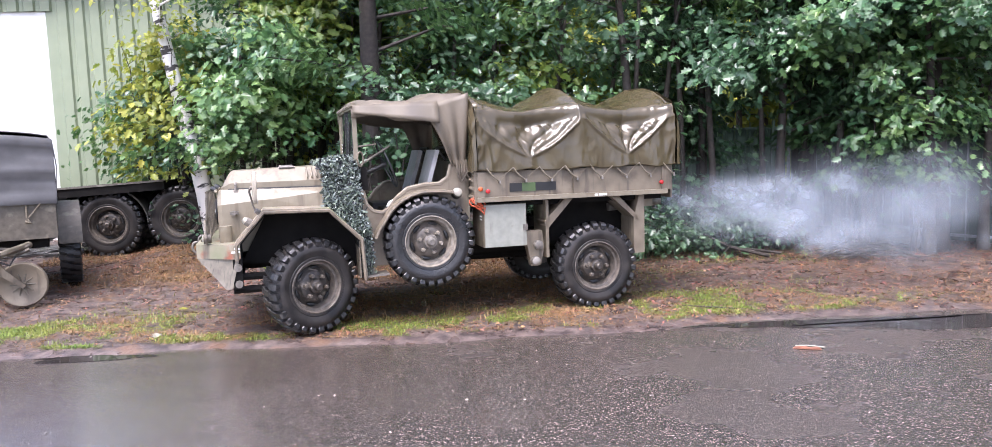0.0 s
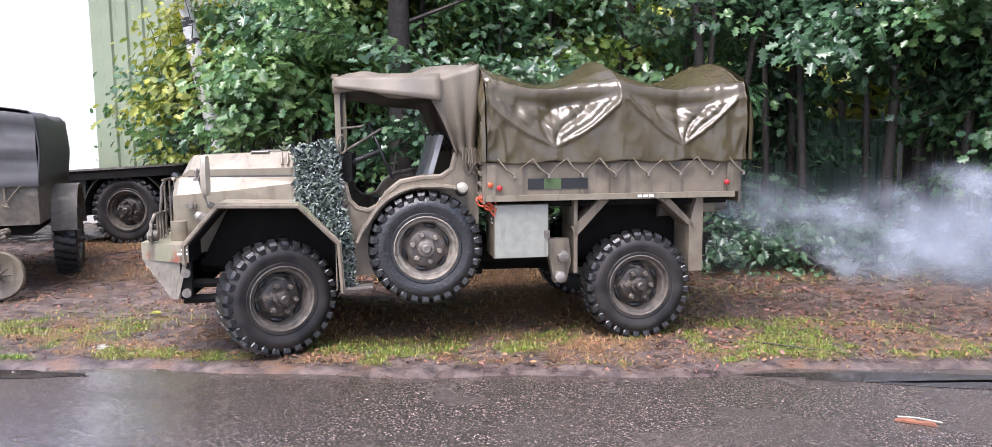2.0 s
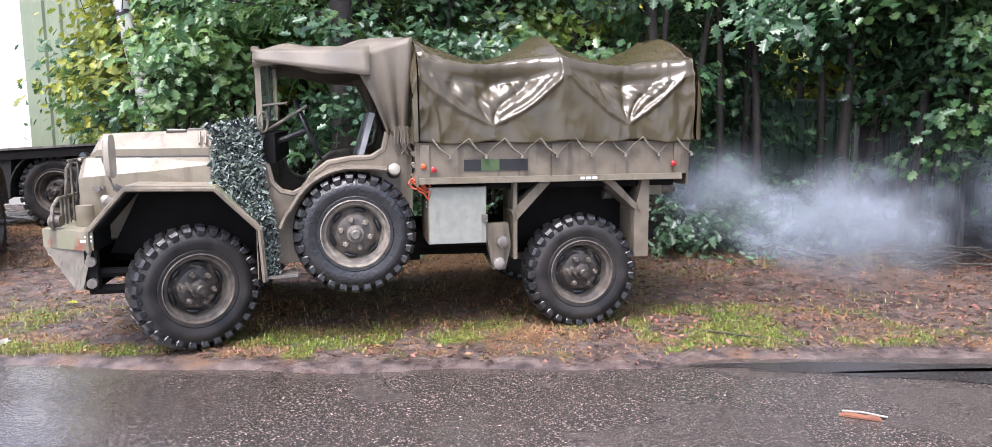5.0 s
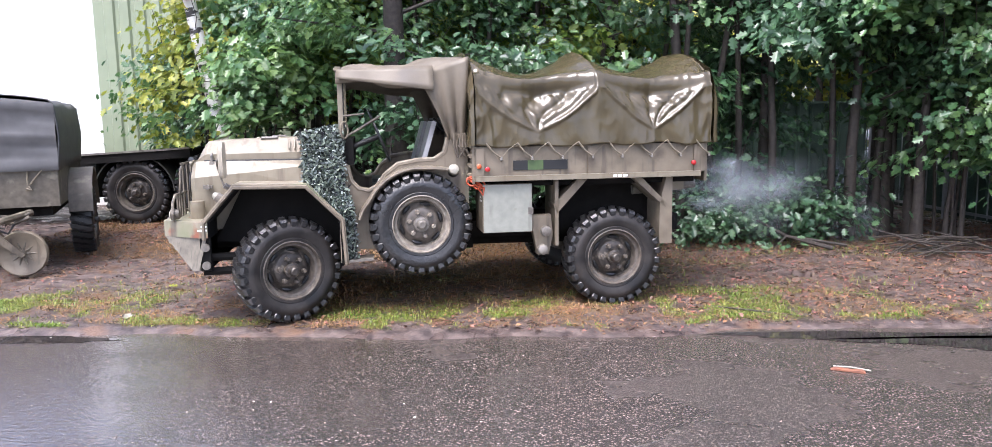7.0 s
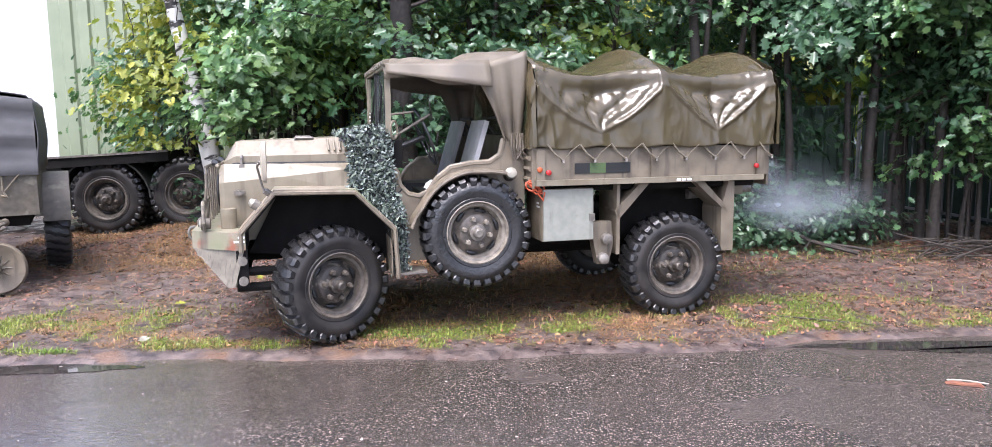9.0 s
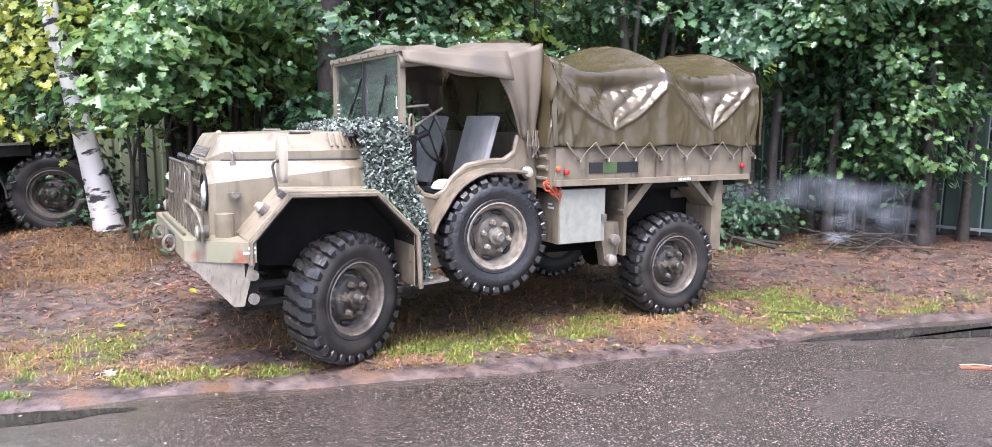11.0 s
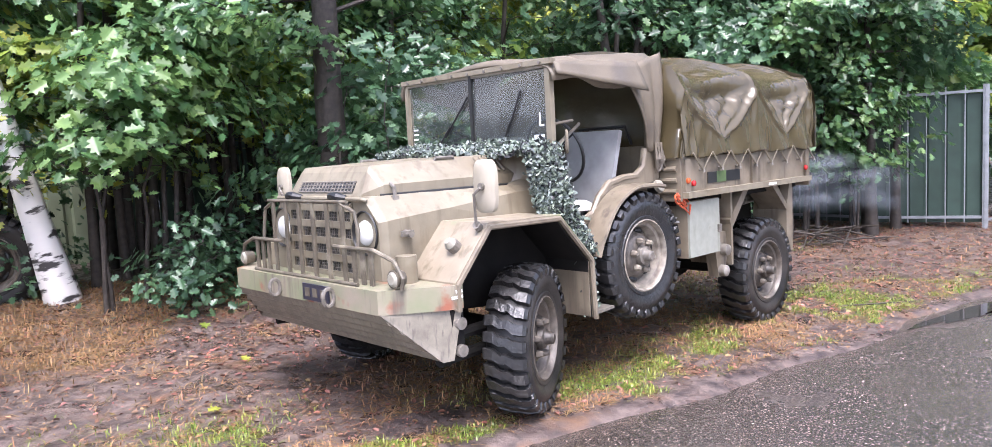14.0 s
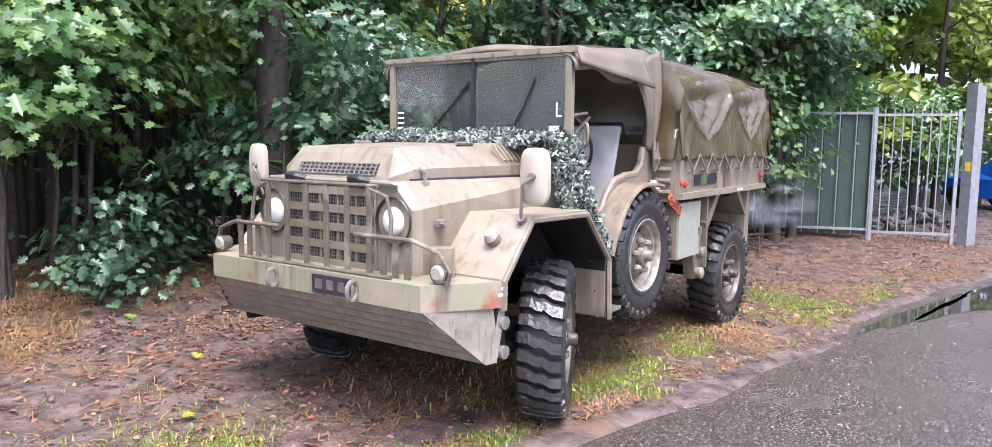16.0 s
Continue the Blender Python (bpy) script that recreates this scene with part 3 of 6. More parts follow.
def truck_bumper():
    bm = B()
    plan = [(3.89, -0.82), (3.89, 0.82), (3.56, 1.05), (3.50, 1.05), (3.50, -1.05), (3.56, -1.05)]
    loft(bm, [[(x, y, 0.80) for x, y in plan], [(x, y, 0.93) for x, y in plan]])
    part("bumper", bm, PAINT_RUST, TRUCK, "scraped green and red bumper beam", bevel=0.008)
    # sloped scoop under the bumper with four ribs
    top, low = (3.872, 0.80), (3.61, 0.53)
    # Near-black backing: the dark gap under each rib is put into its colour.
    bm = B()
    loft(bm, [[(x, -hw, z), (x, hw, z), (x - 0.08, hw, z - 0.02), (x - 0.08, -hw, z - 0.02)] for x, hw, z in ((top[0] - 0.014, 0.81, top[1]), (low[0] - 0.008, 1.015, low[1]))])
    skid = part("skid_plate", bm, PAINT_DARK, TRUCK, "near-black backing of the scoop")
    n = 5
    for k in range(n):
        bm = B()
        rows = []
        for f, out in (((k + 0.07) / n, 0.004), ((k + 0.80) / n, 0.030), ((k + 0.96) / n, 0.026), ((k + 0.98) / n, 0.006)):
            x = top[0] + (low[0] - top[0]) * f + 0.8 * out
            z = top[1] + (low[1] - top[1]) * f - 0.25 * out
            hw = 0.818 + 0.203 * f
            rows.append([(x, -hw, z), (x, hw, z), (x - 0.03, hw, z + 0.004), (x - 0.03, -hw, z + 0.004)])
        loft(bm, rows)
        part("skid_rib", bm, PLATE, skid, "scratched steel rib")
    for s in (-1, 1):
        bm = B()
        a = [(3.888, s * 0.822, 0.805), (3.51, s * 1.049, 0.805), (3.585, s * 1.049, 0.53), (3.64, s * 1.022, 0.525)]
        b = [(p[0] - 0.01, p[1] - s * 0.02, p[2]) for p in a]
        va, vb = [bm.verts.new(p) for p in a], [bm.verts.new(p) for p in b]
        bm.faces.new((va[0], va[1], va[2]))
        bm.faces.new((va[0], va[2], va[3]))
        bm.faces.new((vb[0], vb[1], vb[2]))
        bm.faces.new((vb[0], vb[2], vb[3]))
        part("scoop_cheek", bm, PLATE, TRUCK)
        bm = B()
        box(bm, 3.49, 3.57, s * 1.0 - 0.03, s * 1.0 + 0.03, 0.52, 0.80)
        part("shackle_bracket", bm, PAINT_DARK, TRUCK)
        for z in (0.72, 0.57):
            bm = B()
            tube(bm, [(3.525, s * 0.98, z), (3.525, s * 1.06, z)], 0.034, 12)
            part("shackle_pin", bm, METAL_WORN, TRUCK)
        bm = B()
        ring = [(3.93 + 0.035 * math.cos(a), 0.09 + s * 0.31, 0.86 + 0.05 * math.sin(a)) for a in (2 * math.pi * k / 14 for k in range(15))]
        tube(bm, ring, 0.012, 6)
        part("tow_ring", bm, METAL_WORN, TRUCK)
    # stencilled corner marks on the bumper, too small to read
    for k, (w0, w1) in enumerate(((3.60, 3.66), (3.60, 3.69))):
        bm = B()
        box(bm, w0 - 0.095, w1 - 0.11, 1.049, 1.053, 0.887 - 0.03 * k, 0.902 - 0.03 * k)
        part("stencil_bar", bm, WHITE, TRUCK)
    # dark blue makers plate: plain oblong with pale strokes
    bm = B()
    box(bm, 3.888, 3.902, 0.07, 0.35, 0.815, 0.912)
    part("badge_plate", bm, mat("dark_blue_enamel", (0.022, 0.022, 0.034), rough=0.35), TRUCK, bevel=0.01)
    for y in (0.125, 0.21, 0.295):
        bm = B()
        box(bm, 3.900, 3.906, y - 0.024, y + 0.024, 0.838, 0.888)
        part("badge_block", bm, GUARD, TRUCK)


def truck_nose():
    """Engine bay body with the flat lamp face, the raised bonnet, and the bars in front."""
    def ring(x, top, mid, low):
        (yt, zt), (ym, zm), (yl, zl) = top, mid, low
        half = [(yt, zt), (ym, zm), (yl, zl)]
        return [(x, y, z) for y, z in half] + [(x, -y, z) for y, z in half[::-1]]
    bm = B()
    loft(bm, [ring(3.70, (0.47, 1.39), (0.60, 1.26), (0.60, 0.88)), ring(3.66, (0.51, 1.405), (0.635, 1.27), (0.635, 0.82)),
              ring(3.30, (0.54, 1.405), (0.645, 1.30), (0.645, 0.82)), ring(3.22, (0.545, 1.405), (0.65, 1.305), (0.65, 1.185)),
              ring(2.70, (0.60, 1.405), (0.70, 1.36), (0.72, 1.185)), ring(2.40, (0.70, 1.50), (0.83, 1.37), (0.83, 1.17))])
    part("engine_body", bm, PAINT, TRUCK, bevel=0.012)
    bm = B()
    def shell(x, w, band, top_w, top):
        return [(x, -w, 1.395), (x, w, 1.395), (x, w, band), (x, top_w, top), (x, -top_w, top), (x, -w, band)]
    loft(bm, [shell(3.675, 0.40, 1.40, 0.40, 1.405), shell(3.665, 0.41, 1.42, 0.40, 1.425), shell(3.60, 0.49, 1.455, 0.375, 1.545),
              shell(3.575, 0.50, 1.465, 0.365, 1.578), shell(3.0, 0.545, 1.47, 0.41, 1.595), shell(2.62, 0.60, 1.475, 0.46, 1.605)])
    bonnet = part("bonnet", bm, PAINT, TRUCK, bevel=0.014)
    # lower skirt line of the bonnet
    for s in (-1, 1):
        bm = B()
        tube(bm, [(3.60, s * 0.497, 1.405), (2.64, s * 0.602, 1.405)], 0.011, 6)
        part("bonnet_seam", bm, BLACK, bonnet)
        for k in range(5):
            x = 2.68 + 0.045 * k
            bm = B()
            tube(bm, [(x, s * 0.575, 1.50), (x + 0.005, s * 0.49, 1.59)], 0.009, 6)
            part("louvre", bm, PAINT, bonnet)
        bm = B()
        tube(bm, [(3.12, s * 0.40, 1.575), (3.11, s * 0.41, 1.60), (2.98, s * 0.42, 1.60), (2.97, s * 0.41, 1.58)], 0.012, 6)
        part("bonnet_handle", bm, METAL_WORN, bonnet)
        bm = B()
        tube(bm, [(3.53, s * 0.50, 1.47), (3.53, s * 0.535, 1.45), (3.53, s * 0.54, 1.36)], 0.012, 6)
        box(bm, 3.51, 3.55, s * 0.53 - 0.02, s * 0.53 + 0.02, 1.36, 1.40)
        part("bonnet_latch", bm, METAL_WORN, TRUCK)
    bm = B()
    for k in range(17):
        y = -0.32 + 0.04 * k
        tube(bm, [(3.668, y * 0.92, 1.43), (3.636, y * 0.92, 1.488)], 0.005, 5)
    for k in range(4):
        f = k / 3
        tube(bm, [(3.668 - 0.032 * f, -0.31, 1.43 + 0.058 * f), (3.668 - 0.032 * f, 0.31, 1.43 + 0.058 * f)], 0.005, 5)
    part("bonnet_mesh", bm, METAL_WORN, bonnet, "worn intake mesh")
    bm = B()
    loft(bm, [[(3.662, -0.31, 1.428), (3.662, 0.31, 1.428), (3.668, 0.31, 1.430), (3.668, -0.31, 1.430)], [(3.628, -0.31, 1.486), (3.628, 0.31, 1.486), (3.634, 0.31, 1.489), (3.634, -0.31, 1.489)]])
    part("bonnet_slot", bm, BLACK, bonnet)
    # radiator grille: recessed dark field with mesh cells between flat bars
    bm = B()
    box(bm, 3.695, 3.704, -0.34, 0.34, 0.92, 1.375)
    part("grille_field", bm, BLACK, TRUCK)
    for k in range(5):
        z = 0.94 + 0.10 * k
        bm = B()
        box(bm, 3.704, 3.722, -0.35, 0.35, z - 0.021, z + 0.021)
        part("grille_bar", bm, PAINT, TRUCK, bevel=0.004)
    for k in range(6):
        y = -0.35 + 0.14 * k
        bm = B()
        box(bm, 3.703, 3.714, y - 0.008, y + 0.008, 0.92, 1.37)
        part("grille_bar", bm, PAINT, TRUCK)
    bm = B()
    for k in range(34):
        y = -0.33 + 0.02 * k
        box(bm, 3.7035, 3.709, y - 0.002, y + 0.002, 0.92, 1.37)
    for k in range(23):
        z = 0.92 + 0.02 * k
        box(bm, 3.7035, 3.708, -0.33, 0.33, z - 0.002, z + 0.002)
    part("grille_mesh", bm, METAL_WORN, TRUCK)
    bm = B()
    tube(bm, [(3.70, -0.50, 1.385), (3.72, -0.48, 1.395), (3.72, 0.48, 1.395), (3.70, 0.50, 1.385)], 0.013, 8)
    part("nose_hinge", bm, PAINT, TRUCK, smooth=True)
    for y in (-0.25, 0.25):
        bm = B()
        tube(bm, [(3.72, y - 0.06, 1.395), (3.755, y - 0.03, 1.412), (3.76, y + 0.0, 1.418), (3.755, y + 0.03, 1.41), (3.72, y + 0.07, 1.40)], [0.016, 0.026, 0.021, 0.027, 0.016], 8)
        part("hinge_bracket", bm, BLACK, TRUCK, smooth=True)
    # headlamps in round cups
    for s in (-1, 1):
        bm = B()
        rings = []
        for x, r in ((3.672, 0.0), (3.69, 0.112), (3.712, 0.124), (3.718, 0.119), (3.700, 0.112), (3.698, 0.0)):
            rings.append([(x, s * 0.475 + r * math.cos(a), 1.20 + r * math.sin(a) * 1.05) for a in (2 * math.pi * k / 24 for k in range(24))])
        loft(bm, rings)
        lamp = part("headlamp", bm, BLACK, TRUCK, "dark headlamp well", smooth=True)
        bm = B()
        rings = [[(3.700 + 0.03 * math.cos(f), s * 0.470 + 0.074 * math.sin(f) * math.cos(a), 1.20 + 0.074 * math.sin(f) * math.sin(a)) for a in (2 * math.pi * k / 24 for k in range(24))]
                 for f in (0.05, 0.4, 0.8, 1.2, 1.57)]
        loft(bm, rings)
        part("headlamp_lens", bm, LAMP_WHITE, lamp, "cream white headlamp lens", smooth=True)
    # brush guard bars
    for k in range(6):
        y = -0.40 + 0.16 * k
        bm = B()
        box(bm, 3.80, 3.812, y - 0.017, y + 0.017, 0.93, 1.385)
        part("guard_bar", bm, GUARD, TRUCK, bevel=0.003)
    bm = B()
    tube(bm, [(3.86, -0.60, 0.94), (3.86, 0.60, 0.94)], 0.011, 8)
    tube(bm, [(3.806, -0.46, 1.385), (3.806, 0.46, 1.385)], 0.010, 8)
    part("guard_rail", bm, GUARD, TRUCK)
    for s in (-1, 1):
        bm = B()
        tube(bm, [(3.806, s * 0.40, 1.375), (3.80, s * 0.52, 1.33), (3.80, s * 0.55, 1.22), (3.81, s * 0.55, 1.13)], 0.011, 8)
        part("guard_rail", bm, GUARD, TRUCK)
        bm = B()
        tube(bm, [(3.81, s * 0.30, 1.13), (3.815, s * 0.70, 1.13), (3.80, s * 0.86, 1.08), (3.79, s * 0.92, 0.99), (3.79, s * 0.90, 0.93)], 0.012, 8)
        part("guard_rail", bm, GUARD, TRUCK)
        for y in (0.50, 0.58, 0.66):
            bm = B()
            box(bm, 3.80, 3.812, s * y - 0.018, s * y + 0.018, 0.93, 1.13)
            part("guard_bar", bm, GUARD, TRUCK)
        bm = B()
        tube(bm, [(3.75, s * 0.86, 0.985), (3.815, s * 0.86, 0.985)], [0.04, 0.05], 14)
        lamp = part("side_lamp", bm, GUARD, TRUCK, smooth=True)
        bm = B()
        tube(bm, [(3.815, s * 0.86, 0.985), (3.828, s * 0.86, 0.985)], [0.042, 0.028], 14)
        part("side_lamp_lens", bm, CREAM, lamp, "clear round lens", smooth=True)
        bm = B()
        tube(bm, [(3.63, s * 0.74, 0.93), (3.63, s * 0.74, 1.08)], 0.06, 12)
        part("lamp_post", bm, PAINT, TRUCK, smooth=True)
        bm = B()
        tube(bm, [(3.55, s * 0.64, 1.19), (3.55, s * 0.70, 1.19)], 0.022, 8)
        box(bm, 3.51, 3.59, s * 0.66 - 0.01, s * 0.66 + 0.01, 1.175, 1.205)
        part("body_catch", bm, METAL_WORN, TRUCK)


def truck_fenders():
    line = [(3.53, 0.79), (3.53, 0.93), (3.28, 1.215), (2.70, 1.205), (2.41, 0.91), (2.39, 0.53)]
    for s in (-1, 1):
        y0, y1 = (0.62, 1.05) if s > 0 else (-1.05, -0.62)
        bm = B()
        sheet(bm, line, y0, y1, 0.02)
        fender = part("front_fender", bm, PAINT_PATCH, TRUCK)
        # Added near-black sheet: the shade inside the arch is in its colour.
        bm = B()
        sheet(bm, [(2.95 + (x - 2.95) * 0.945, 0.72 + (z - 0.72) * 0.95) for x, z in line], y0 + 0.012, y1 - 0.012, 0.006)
        part("fender_shade_liner", bm, PAINT_DARK, fender)
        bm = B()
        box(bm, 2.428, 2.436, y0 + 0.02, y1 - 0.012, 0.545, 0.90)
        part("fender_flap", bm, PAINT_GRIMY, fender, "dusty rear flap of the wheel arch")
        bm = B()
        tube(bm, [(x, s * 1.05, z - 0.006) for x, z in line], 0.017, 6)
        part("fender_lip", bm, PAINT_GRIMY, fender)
        # Inner arch wall, with the arch's shade in its near-black.
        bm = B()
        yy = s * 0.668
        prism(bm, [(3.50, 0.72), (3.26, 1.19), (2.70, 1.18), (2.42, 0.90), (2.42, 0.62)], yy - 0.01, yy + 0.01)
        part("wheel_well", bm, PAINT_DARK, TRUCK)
        bm = B()
        prism(bm, [(2.41, 0.535), (2.41, 0.555), (2.16, 0.565), (2.16, 0.548)], s * 0.80, s * 1.02)
        part("step_plate", bm, METAL_WORN, TRUCK)
        bm = B()
        tube(bm, [(3.40, s * 0.90, 1.10), (3.44, s * 0.90, 1.13)], 0.04, 12)
        lamp = part("fender_lamp", bm, METAL_WORN, TRUCK)
        bm = B()
        tube(bm, [(3.44, s * 0.90, 1.13), (3.465, s * 0.90, 1.15)], [0.038, 0.02], 12)
        part("fender_lamp_lens", bm, CREAM, lamp, smooth=True)
        bm = B()
        tube(bm, [(3.29, s * 1.0, 1.19), (3.35, s * 1.02, 1.23)], 0.024, 8)
        tube(bm, [(3.34, s * 1.02, 1.20), (3.36, s * 1.03, 1.25), (3.392, s * 1.06, 1.40), (3.385, s * 1.10, 1.43), (3.366, s * 1.10, 1.44)], 0.009, 6)
        tube(bm, [(3.36, s * 1.10, 1.44), (3.382, s * 1.10, 1.44)], 0.020, 10)
        arm = part("mirror_arm", bm, METAL_WORN, TRUCK)
        bm = B()
        out = []
        for k in range(20):
            a = 2 * math.pi * k / 20
            cx, cz = math.cos(a), math.sin(a)
            out.append((s * 1.10 + 0.085 * math.copysign(abs(cx) ** 0.55, cx), 1.44 + 0.145 * math.copysign(abs(cz) ** 0.55, cz)))
        loft(bm, [[(3.325, y, z) for y, z in out], [(3.350, y, z) for y, z in out], [(3.364, s * 1.10 + (y - s * 1.10) * 0.8, 1.44 + (z - 1.44) * 0.85) for y, z in out]])
        part("mirror", bm, MIRROR_BACK, arm, "beige mirror back", smooth=True)


def truck_cab():
    cut = [(2.42, 1.38), (2.36, 1.34), (2.335, 1.22), (2.27, 1.15), (2.18, 1.13), (2.10, 1.17), (2.03, 1.27), (1.92, 1.355), (1.75, 1.385), (1.60, 1.39), (1.51, 1.45), (1.475, 1.58)]
    for s in (-1, 1):
        y0, y1 = (0.80, 0.84) if s > 0 else (-0.84, -0.80)
        bm = B()
        prism(bm, cut + [(1.34, 1.58), (1.34, 0.62), (2.42, 0.62)], y0, y1)
        part("cab_side", bm, PAINT_GRIMY, TRUCK)
        bm = B()
        tube(bm, [(x, s * 0.82, z) for x, z in cut], 0.027, 8)
        part("door_lip", bm, PAINT_GRIMY, TRUCK, smooth=True)
    # fenders over the side wheel
    arc = [(2.27, 0.90), (2.235, 0.98)] + [(1.74 + 0.49 * math.cos(a), 0.84 + 0.49 * math.sin(a)) for a in (radians(d) for d in range(28, 91, 8))] + [(1.62, 1.325), (1.50, 1.31)]
    bm = B()
    sheet(bm, arc, 0.82, 1.0, 0.015)
    fender = part("side_fender", bm, PAINT_GRIMY, TRUCK, smooth=True)
    bm = B()
    tube(bm, [(x, 1.0, z) for x, z in arc], 0.016, 6)
    part("fender_lip", bm, PAINT_GRIMY, fender, smooth=True)
    bm = B()
    box(bm, 1.30, 2.42, -0.80, 0.80, 0.80, 0.84)
    part("cab_floor", bm, PAINT_DARK, TRUCK)
    bm = B()
    box(bm, 1.30, 1.34, -0.82, 0.82, 0.80, 1.60)
    part("cab_back", bm, PAINT, TRUCK)
    # scuttle and dashboard
    bm = B()
    loft(bm, [[(2.66, -0.60, 1.38), (2.66, 0.60, 1.38), (2.66, 0.50, 1.58), (2.66, -0.50, 1.58)],
              [(2.40, -0.80, 1.34), (2.40, 0.80, 1.34), (2.40, 0.76, 1.63), (2.40, -0.76, 1.63)]])
    part("scuttle", bm, PAINT, TRUCK, bevel=0.02)
    bm = B()
    box(bm, 2.30, 2.40, -0.78, 0.78, 1.36, 1.58)
    part("dashboard", bm, PAINT_DARK, TRUCK, bevel=0.02)
    # windscreen
    x, z0, z1, hw = 2.40, 1.64, 2.17, 0.765
    for y0, y1, a, b in ((-hw, hw, z0 - 0.03, z0 + 0.03), (-hw, hw, z1 - 0.025, z1 + 0.02)):
        bm = B()
        box(bm, x - 0.02, x + 0.02, y0, y1, a, b)
        part("windscreen_frame", bm, PAINT, TRUCK, bevel=0.006)
    for y in (-hw + 0.02, hw - 0.02):
        bm = B()
        box(bm, x - 0.021, x + 0.021, y - 0.022, y + 0.022, z0 - 0.05, z1)
        part("windscreen_frame", bm, PAINT, TRUCK, bevel=0.006)
    bm = B()
    box(bm, x - 0.015, x + 0.022, -0.014, 0.014, z0, z1)
    part("windscreen_post", bm, BLACK, TRUCK)
    for s in (-1, 1):
        bm = B()
        box(bm, x - 0.003, x + 0.003, min(s * 0.016, s * 0.72), max(s * 0.016, s * 0.72), z0 + 0.03, z1 - 0.025)
        pane = part("windscreen_pane", bm, GLASS if s < 0 else GLASS_WET, TRUCK, "" if s < 0 else "windscreen pane beaded with rain")
        pane.visible_shadow = False
    for y0, y1 in ((-0.42, -0.03), (0.30, 0.50)):
        bm = B()
        tube(bm, [(x + 0.02, y0, z0 + 0.0), (x + 0.03, (y0 + y1) / 2, z0 + 0.18)], 0.006, 6)
        tube(bm, [(x + 0.018, y0 + 0.3 * (y1 - y0), z0 + 0.10), (x + 0.018, y1, z0 + 0.38)], 0.008, 6)
        part("wiper", bm, BLACK, TRUCK)
    for k in range(4):
        bm = B()
        box(bm, x + 0.003, x + 0.006, -0.70, -0.645, z0 + 0.06 + 0.036 * k, z0 + 0.072 + 0.036 * k)
        part("sticker_bar", bm, WHITE, TRUCK)
    bm = B()
    box(bm, x + 0.003, x + 0.006, 0.650, 0.659, z0 + 0.13, z0 + 0.22)
    box(bm, x + 0.003, x + 0.006, 0.659, 0.69, z0 + 0.13, z0 + 0.142)
    part("sticker", bm, WHITE, TRUCK)
    bm = B()
    box(bm, x + 0.003, x + 0.006, 0.60, 0.69, z0 + 0.045, z0 + 0.075)
    part("sticker", bm, WHITE, TRUCK)
    # seats
    for s in (-1, 1):
        bm = B()
        prism(bm, [(1.78, 1.12), (1.74, 1.12), (1.56, 1.72), (1.60, 1.73)], s * 0.45 - 0.24, s * 0.45 + 0.24)
        part("seat_back", bm, SEAT_GREY, TRUCK, bevel=0.018)
        bm = B()
        box(bm, 1.70, 2.14, s * 0.45 - 0.24, s * 0.45 + 0.24, 1.06, 1.16)
        part("seat_cushion", bm, BLACK, TRUCK, bevel=0.02)
        bm = B()
        box(bm, 1.72, 2.10, s * 0.45 - 0.22, s * 0.45 + 0.22, 0.84, 1.06)
        part("seat_box", bm, PAINT_DARK, TRUCK)
        bm = B()
        tube(bm, [(1.40, s * 0.45 - 0.2, 1.62), (1.50, s * 0.45 - 0.22, 1.75), (1.50, s * 0.45 + 0.22, 1.75), (1.40, s * 0.45 + 0.2, 1.62)], 0.012, 6)
        part("grab_rail", bm, BLACK, TRUCK)
    # steering wheel
    bm = B()
    c = Vector((2.07, 0.48, 1.60))
    nrm = Vector((-0.93, 0, 0.37)).normalized()
    u = Vector((0, 1, 0))
    v = nrm.cross(u)
    ringp = [c + (u * math.cos(a) + v * math.sin(a)) * 0.245 for a in (2 * math.pi * k / 32 for k in range(33))]
    tube(bm, ringp, 0.012, 8)
    for d in (90, 210, 330):
        tube(bm, [c, c + (u * math.cos(radians(d)) + v * math.sin(radians(d))) * 0.245], 0.008, 6)
    tube(bm, [c, c - nrm * 0.45], 0.025, 8)
    part("steering_wheel", bm, BLACK, TRUCK)
    bm = B()
    lathe(bm, [(0.0, 0.05), (0.05, 0.045), (0.09, 0.02), (0.11, -0.02), (0.0, -0.03)], seg=20)
    cap = part("white_bundle", bm, WHITE, TRUCK, "small white rounded bundle on the seat", smooth=True)
    cap.matrix_basis = pose(2.0, 0.62, 1.20, 90, 0, 0)
    # canopy stays seen through the door
    bm = B()
    tube(bm, [(2.36, 0.70, 1.60), (2.06, 0.70, 1.78)], 0.012, 6)
    tube(bm, [(2.38, 0.76, 1.78), (2.2, 0.76, 1.80)], 0.01, 6)
    part("screen_stay", bm, GUARD, TRUCK)
    bm = B()
    ringp = [(2.37, 0.85 + 0.03 * math.sin(a), 1.66 + 0.07 * math.cos(a)) for a in (2 * math.pi * k / 16 for k in range(17))]
    tube(bm, [(x + 0.03 * math.sin(2 * math.pi * k / 16), y, z) for k, (x, y, z) in enumerate(ringp)], 0.009, 6)
    part("coiled_cable", bm, ROPE, TRUCK)


